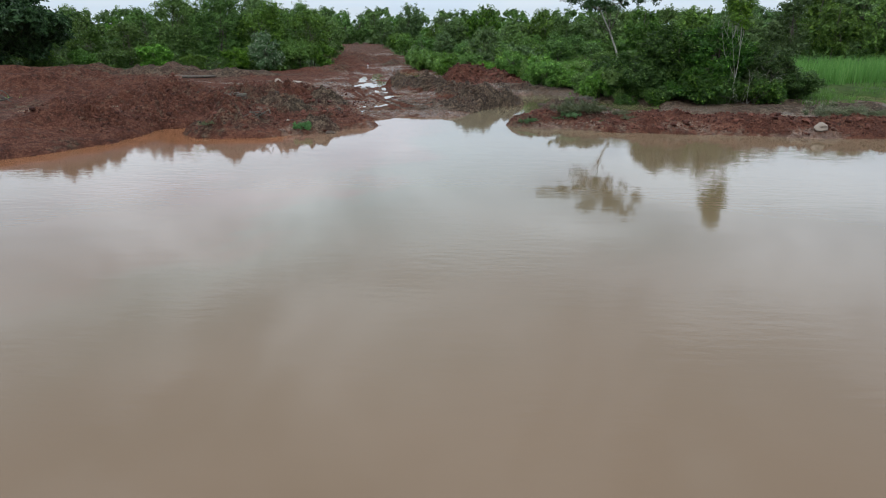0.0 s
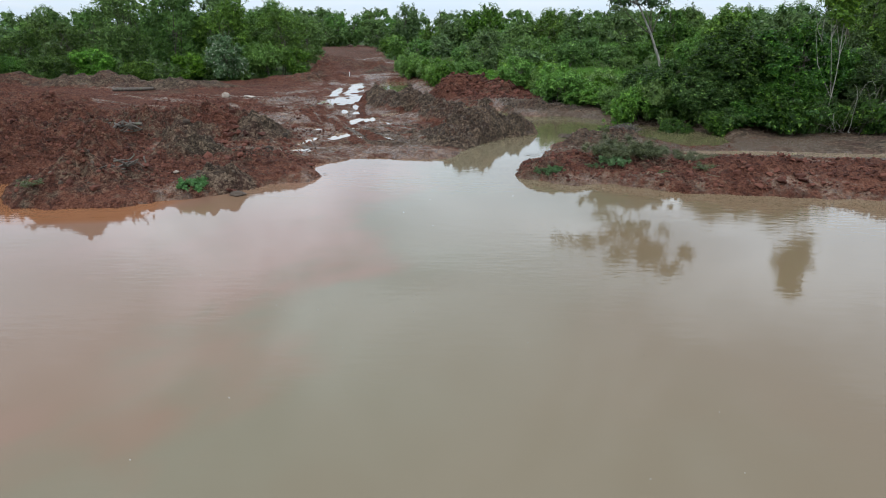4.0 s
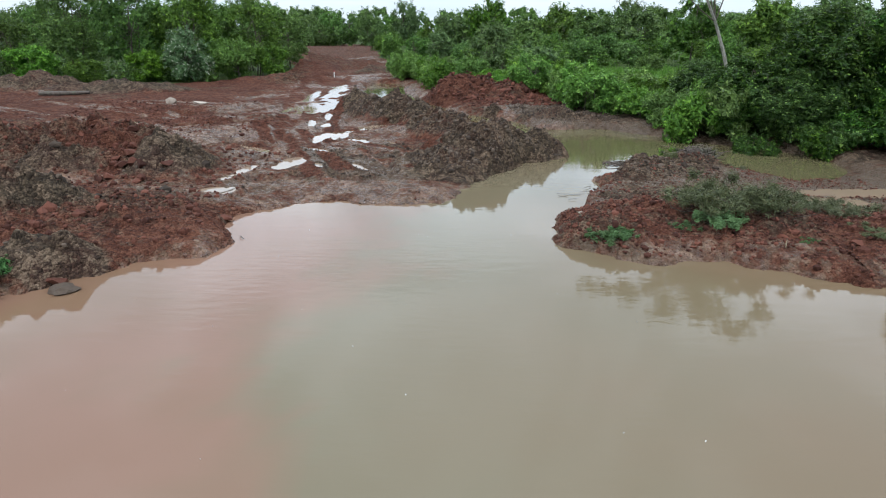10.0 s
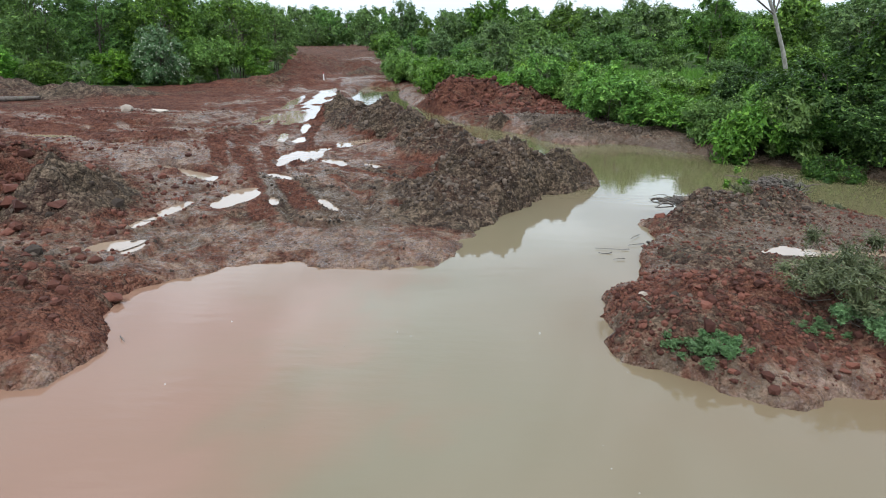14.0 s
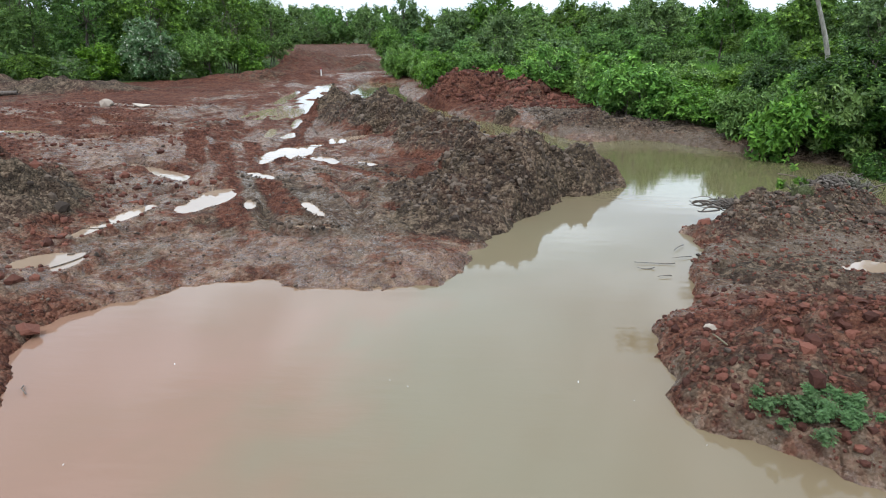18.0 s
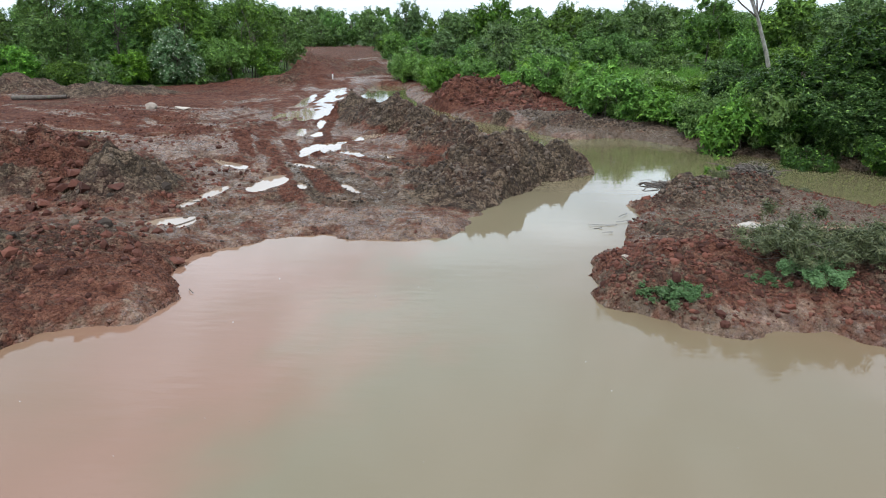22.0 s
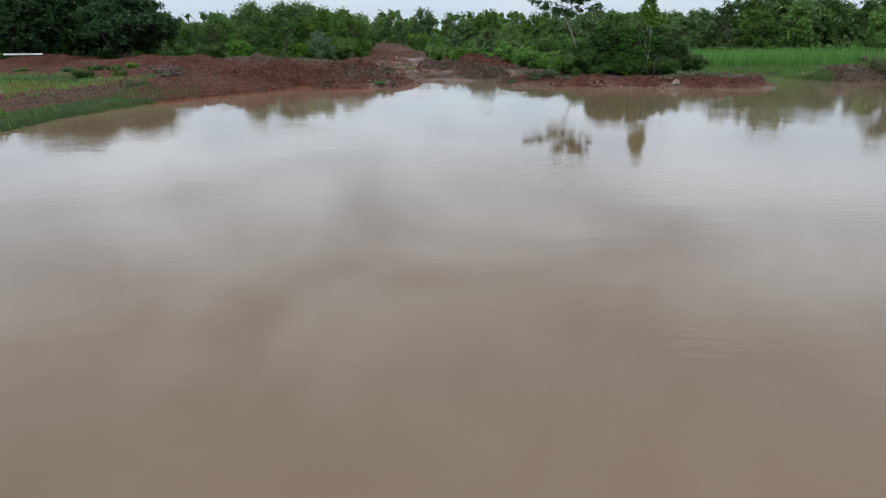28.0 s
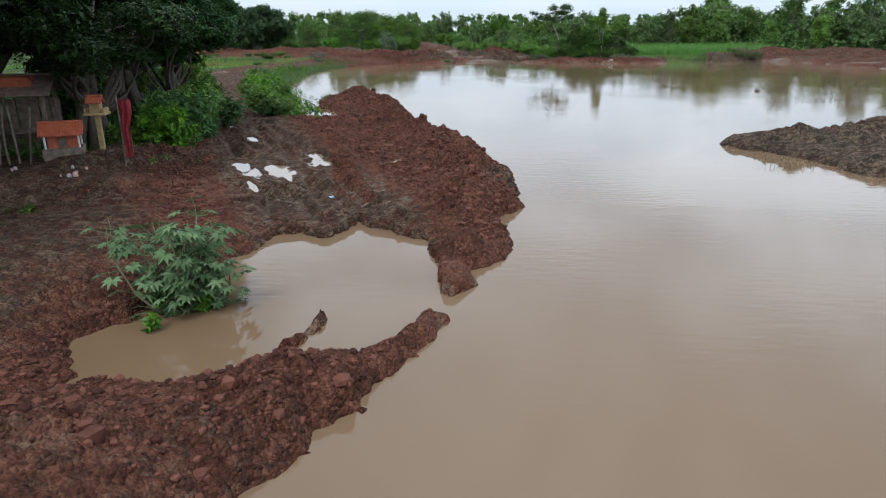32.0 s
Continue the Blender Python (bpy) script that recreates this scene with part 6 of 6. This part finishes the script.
def gable_roof(name, z, length, width, rise, thick, mat, parent, ribs=0):
    """Two roof slopes with a ridge cap."""
    slope, run = math.degrees(math.atan2(rise, width / 2)), math.hypot(rise, width / 2)
    for s in (-1, 1):
        roof = box_part(name, (0, s * width / 4, z + rise / 2), (length, run, thick), mat, parent, (-s * slope, 0, 0), thick * 0.3)
        for k in range(ribs):
            box_part("batten", (-length / 2 + (k + 0.5) * length / ribs, s * width / 4, z + rise / 2 + thick * 0.6), (0.03, run, 0.03), mat, roof, (-s * slope, 0, 0), 0.006)
    box_part("ridge_cap", (0, 0, z + rise + thick * 0.4), (length * 1.02, thick * 3, thick * 1.4), mat, parent, bevel=thick * 0.3)


def small_shrine(x, y, turn):
    thing = new("spirit_house")
    box_part("plinth", (0, 0, 0.16), (1.1, 0.9, 0.36), WOOD_GREY, thing, bevel=0.03)
    box_part("walls", (0, 0, 0.52), (0.8, 0.56, 0.4), ROOF_ORANGE, thing)
    box_part("doorway", (0.0, -0.285, 0.5), (0.26, 0.03, 0.3), WOOD_GREY, thing)
    for k in (-0.45, 0.45):
        for s in (-0.38, 0.38):
            box_part("post", (k, s, 0.52), (0.05, 0.05, 0.42), PAINT_WHITE, thing)
    gable_roof("roof", 0.72, 1.2, 1.0, 0.34, 0.05, ROOF_ORANGE, thing, 7)
    thing.matrix_basis = plant_at(x, y, turn)
    tagged(thing, "small orange-roofed spirit house on a low plinth", "shrine")


def post_shrine(x, y, turn):
    thing = new("post_shrine")
    box_part("post", (0, 0, 0.5), (0.14, 0.14, 1.1), WOOD_YELLOW, thing)
    box_part("platform", (0, 0, 1.08), (0.62, 0.56, 0.07), WOOD_YELLOW, thing)
    for k in (-0.26, 0.26):
        box_part("rail", (k, 0, 1.19), (0.04, 0.5, 0.14), WOOD_YELLOW, thing)
    box_part("cabin", (0, 0, 1.26), (0.3, 0.28, 0.3), WOOD_YELLOW, thing)
    gable_roof("roof", 1.4, 0.46, 0.44, 0.2, 0.04, ROOF_ORANGE, thing, 3)
    thing.matrix_basis = plant_at(x, y, turn)
    tagged(thing, "yellow wooden post shrine with a small red roof", "shrine")


def shed(x, y, turn):
    thing = new("shed")
    for k in (-1.2, 1.2):
        for s in (-0.9, 0.9):
            box_part("post", (k, s, 1.0), (0.1, 0.1, 2.1), WOOD_GREY, thing)
    for k in range(8):
        box_part("wall_board", (-1.15 + k * 0.33, 0.9, 0.95), (0.3, 0.025, 1.6 + 0.06 * (k % 3)), WOOD_GREY, thing)
    for k in range(5):
        box_part("side_board", (-1.2, -0.7 + k * 0.36, 0.8), (0.025, 0.33, 1.3), WOOD_GREY, thing)
    box_part("shelf", (0, 0.3, 0.75), (2.3, 1.1, 0.06), WOOD_GREY, thing)
    box_part("gable", (0.2, -0.2, 2.3), (1.5, 1.2, 0.5), ROOF_ORANGE, thing, (0, 0, 0), 0.05)
    gable_roof("roof", 2.0, 3.0, 2.6, 0.55, 0.05, TIN, thing, 9)
    thing.matrix_basis = plant_at(x, y, turn)
    tagged(thing, "weathered open wooden shed with a rusty tin roof", "shed")


def cloth_banner(x, y, turn):
    thing = new("cloth_banner")
    part("pole", tubes_mesh("pole", [(wander(rng, (0, 0, -0.1), (0.03, 0, 2.1), 5, 0.01), [0.025] * 5)], 6), WOOD_GREY, thing)
    u, v = np.meshgrid(np.linspace(0, 1, 9), np.linspace(0, 1, 14))
    co = np.stack([0.05 + u * (0.34 - 0.14 * v) + 0.03 * np.sin(v * 9), 0.07 * np.sin(u * 14 + v * 3) + 0.02, 2.0 - 1.7 * v], -1).reshape(-1, 3)
    i = (np.arange(13)[:, None] * 9 + np.arange(8)).ravel()
    cloth = mesh_of("cloth", np.concatenate([co, co + (0, 0.012, 0)]), np.concatenate([np.stack([i, i + 1, i + 10, i + 9], 1), np.stack([i, i + 9, i + 10, i + 1], 1) + len(co)]))
    part("cloth", cloth, PAINT_RED, thing, "limp dark red cloth")
    thing.matrix_basis = plant_at(x, y, turn)
    tagged(thing, "limp dark red cloth banner on a wooden pole", "banner")


small_shrine(-18.5, -53.9, 25)
post_shrine(-17.6, -53.4, 10)
shed(-20.9, -52.6, 20)
cloth_banner(-16.6, -54.1, 0)
for k in range(14):
    x, y = rng.uniform(-20.4, -17.2), rng.uniform(-55.8, -54.8)
    ob = part("offering", lump_mesh("offering", rng, rng.uniform(0.03, 0.075), 1.4, 1), PLASTER_DULL if k % 3 else PLASTER_PINK)
    ob.matrix_basis = plant_at(x, y, 0, 1, 1, -0.06)
    tagged(ob, "small pale plaster offering before the shrine" if k % 3 else "small pink plaster offering before the shrine", "offering", "offerings before the shrine")
for k in range(5):
    ob = part("leaning_pole", tubes_mesh("leaning_pole", [(wander(rng, (0, 0, -0.1), (rng.normal(0, 0.3), 0.3, 1.7), 4, 0.02), [0.035] * 4)], 6), WOOD_GREY)
    ob.matrix_basis = plant_at(-20.6 + 0.25 * k, -54.4 + 0.1 * k)
    tagged(ob, "weathered pole leaning beside the shed", "pole", "poles by the shed")


# ---- castor bush by the flooded pool ----
def castor_leaf(bm, at, way, size, rng):
    """A lobed leaf with seven points."""
    up = Vector((rng.normal(0, 0.3), rng.normal(0, 0.3), 1)).normalized()
    side = way.cross(up).normalized()
    hub = bm.verts.new(at - up * size * 0.12)
    ring = []
    for k in range(15):
        a = radians(-150 + 300 * k / 14)
        r = size * (1.0 - 0.25 * abs(a) / 2.6 if k % 2 else 0.5)
        p = at + (way * math.cos(a) + side * math.sin(a)) * r
        p.z -= 0.28 * r * r / size
        ring.append(bm.verts.new(p))
    for a, b in zip(ring, ring[1:]):
        bm.faces.new((hub, a, b))


def castor_bush(x, y):
    thing = new("castor_bush")
    stems, leaves, stalks = [], bmesh.new(), []
    for k in range(17):
        a = rng.uniform(0, 6.28)
        top = np.array((math.cos(a) * rng.uniform(0.2, 1.25), math.sin(a) * rng.uniform(0.2, 0.8), rng.uniform(0.6, 1.6)))
        path = wander(rng, (0.05 * k - 0.25, 0, -0.1), top, 6, 0.08)
        stems.append((path, np.linspace(0.03, 0.012, 6)))
        for j in range(22):
            q = path[rng.integers(2, 6)]
            b = rng.uniform(0, 6.28)
            e = q + np.array((math.cos(b) * 0.32, math.sin(b) * 0.32, rng.uniform(-0.05, 0.25)))
            stalks.append((wander(rng, q, e, 3, 0.05), [0.006] * 3))
            castor_leaf(leaves, Vector(e), Vector((math.cos(b), math.sin(b), -0.25)).normalized(), rng.uniform(0.11, 0.23), rng)
    for stem in stems:
        part("stem", tubes_mesh("stem", [stem], 6), LEAF_DRY, thing)
    tagged(part("leaf_stalk", tubes_mesh("leaf_stalk", stalks, 4), LEAF_BLUE, thing), kind="stuff")
    tagged(part("foliage", leaves, LEAF_BLUE, thing), kind="stuff")
    low_blobs = [(*(rng.normal(0, 0.35, 2)), rng.uniform(0.1, 0.5), rng.uniform(0.12, 0.22)) for _ in range(14)]
    part("low_leaves", leaf_mesh("low_leaves", low_blobs, 900, rng, 0.12, 0.075), LEAF_BRIGHT, thing, "bright green low shoots")
    thing.matrix_basis = plant_at(x, y, 0, 1.05, 1.12)
    tagged(thing, "blue-green castor bush with lobed leaves by the pool", "bush")


castor_bush(-11.45, -62.7)


# ---- odd things far off ----
def marker_stake(x, y):
    thing = new("marker_stake")
    box_part("stake", (0, 0, 0.3), (0.07, 0.07, 0.7), PAINT_WHITE, thing)
    box_part("band", (0, 0, 0.58), (0.085, 0.085, 0.15), PAINT_RED, thing, label="red painted band")
    thing.matrix_basis = plant_at(x, y)
    tagged(thing, "white survey stake with a red band in the mud", "stake")


marker_stake(-9.6, 86.0)
hut = new("site_container")
box_part("body", (0, 0, 1.1), (5.0, 2.4, 2.2), PAINT_BLUE, hut, bevel=0.06)
for k in range(12):
    box_part("rib", (-2.3 + k * 0.42, -1.22, 1.1), (0.12, 0.05, 2.0), PAINT_BLUE, hut)
hut.matrix_basis = plant_at(-52.0, 236.0, 10)
tagged(hut, "small blue-green site container at the end of the road", "container")
block = part("concrete_block", box(bmesh.new(), (0, 0, 0.35), (1.0, 0.6, 0.8), (0, 0, 0), 0.05), PAINT_WHITE)
block.matrix_basis = plant_at(-44.0, 67.5, 15)
tagged(block, "pale concrete block on the red bank", "block")
pole = part("fallen_pole", tubes_mesh("fallen_pole", [(wander(rng, (0, 0, 0), (7.0, -2.0, 0.1), 5, 0.01), [0.14] * 5)], 8), PAINT_WHITE)
pole.matrix_basis = Matrix.Translation((-66.0, 70.0, ground_z(-63, 69) + 0.5))
tagged(pole, "pale concrete pole lying on the red bank", "pole")
litter = part("plastic_lid", box(bmesh.new(), (0, 0, 0.03), (0.16, 0.12, 0.05), (0, 0, 30), 0.02), worn_material("blue_plastic", (0.1, 0.25, 0.42), (0.3, 0.5, 0.62), 0.4))
litter.matrix_basis = plant_at(-10.0, -56.0)
tagged(litter, "pale blue plastic lid on the mud", "litter")
plank = part("dark_branch", tubes_mesh("dark_branch", [(wander(rng, (0, 0, 0.05), (0.8, 0.2, 0.06), 4, 0.03), [0.04, 0.05, 0.04, 0.03])], 6), DEAD_WOOD)
plank.matrix_basis = plant_at(-9.6, -55.2)
tagged(plank, "dark broken branch lying on the mud", "branch")
flood = part("flooded_field", box(bmesh.new(), (0, 0, 0), (60, 16, 0.04), (0, 0, 0), 0), PUDDLE)
flood.location = (-95.0, 122.0, ground_z(-95, 122) + 0.15)
tagged(flood, "flooded field that mirrors the sky", "flooded field", kind="structure")

for x, y, turn, long_ in ((8.2, 34.2, 60, 0.4), (10.2, 33.6, 140, 0.5), (4.4, 36.2, 115, 0.22)):
    ob = part("pale_stick", tubes_mesh("pale_stick", [(wander(rng, (-long_ / 2, 0, 0.05), (long_ / 2, 0, 0.09), 4, 0.03), [0.01, 0.013, 0.012, 0.008])], 6), LEAF_DRY)
    ob.matrix_basis = plant_at(x, y, turn)
    tagged(ob, "short pale dry stick among the red rubble", "stick", "sticks on the berm")
twig = part("bent_twig", tubes_mesh("bent_twig", [([(-0.05, 0.1, 0.02), (0, 0, 0.05), (0.09, -0.08, 0.02)], [0.008, 0.009, 0.006])], 5), DEAD_WOOD)
twig.location = (-3.45, 35.9, 0.0)
tagged(twig, "small bent dark twig on the water", "twig")


def sapling(x, y):
    thing = new("sapling")
    path = wander(rng, (0, 0, -0.05), (-0.1, 0.05, 0.62), 6, 0.08)
    part("stem", tubes_mesh("stem", [(path, np.linspace(0.009, 0.004, 6))], 5), LEAF_DRY, thing)
    blobs = [(*(path[-1] + rng.normal(0, 0.05, 3)), 0.07), (*(path[3] + rng.normal(0, 0.08, 3)), 0.06), (0.2, 0, 0.25, 0.1), (-0.25, 0.1, 0.2, 0.09)]
    part("leaves", leaf_mesh("leaves", blobs, 120, rng, 0.09, 0.055), LEAF_BRIGHT, thing)
    thing.matrix_basis = plant_at(x, y)
    tagged(thing, "thin green sapling growing out of the brushwood", "sapling")


sapling(8.85, 43.1)
log = part("fallen_log", tubes_mesh("fallen_log", [(wander(rng, (-1.6, 0, 0.16), (1.6, 0.2, 0.2), 6, 0.02), [0.13, 0.15, 0.15, 0.14, 0.12, 0.1])], 8), DEAD_WOOD)
log.matrix_basis = plant_at(-24.5, 65.5, 5)
tagged(log, "dark fallen log on the edge of the clearing", "log")
slab = part("broken_slab", chunk_mesh(rng, 0.42), ROCK_PALE)
slab.matrix_basis = plant_at(-13.4, 60.4, 20, 1.0, 0.6, -0.1)
tagged(slab, "broken pale slab lying in the red mud", "rock")
clay = part("clay_lump", lump_mesh("clay_lump", rng, 0.24, 0.4, 2), CLOD_DARK)
clay.matrix_basis = Matrix.Translation((-5.75, 32.75, 0.03))
tagged(clay, "grey-green clay lump standing in the shallows", "rock")
fleck_x, fleck_y = rng.uniform(-5, 5, 60), rng.uniform(18, 37, 60)
afloat = terrain(fleck_x, fleck_y)[0] < -0.1
fleck_at = np.stack([fleck_x[afloat], fleck_y[afloat], np.full(afloat.sum(), 0.006)], 1)
flecks = leaf_faces(fleck_at, np.tile((0.0, 0.0, 4.0), (afloat.sum(), 1)), rng, 0.024, 0.015, 0.0, 0.05)
tagged(part("floating_flecks", mesh_of("floating_flecks", flecks, np.arange(len(flecks)).reshape(-1, 4), False), PAINT_WHITE), "pale flecks of froth drifting on the pond", "froth", kind="stuff")

for thing, m in pending.values():
    thing.matrix_basis = m
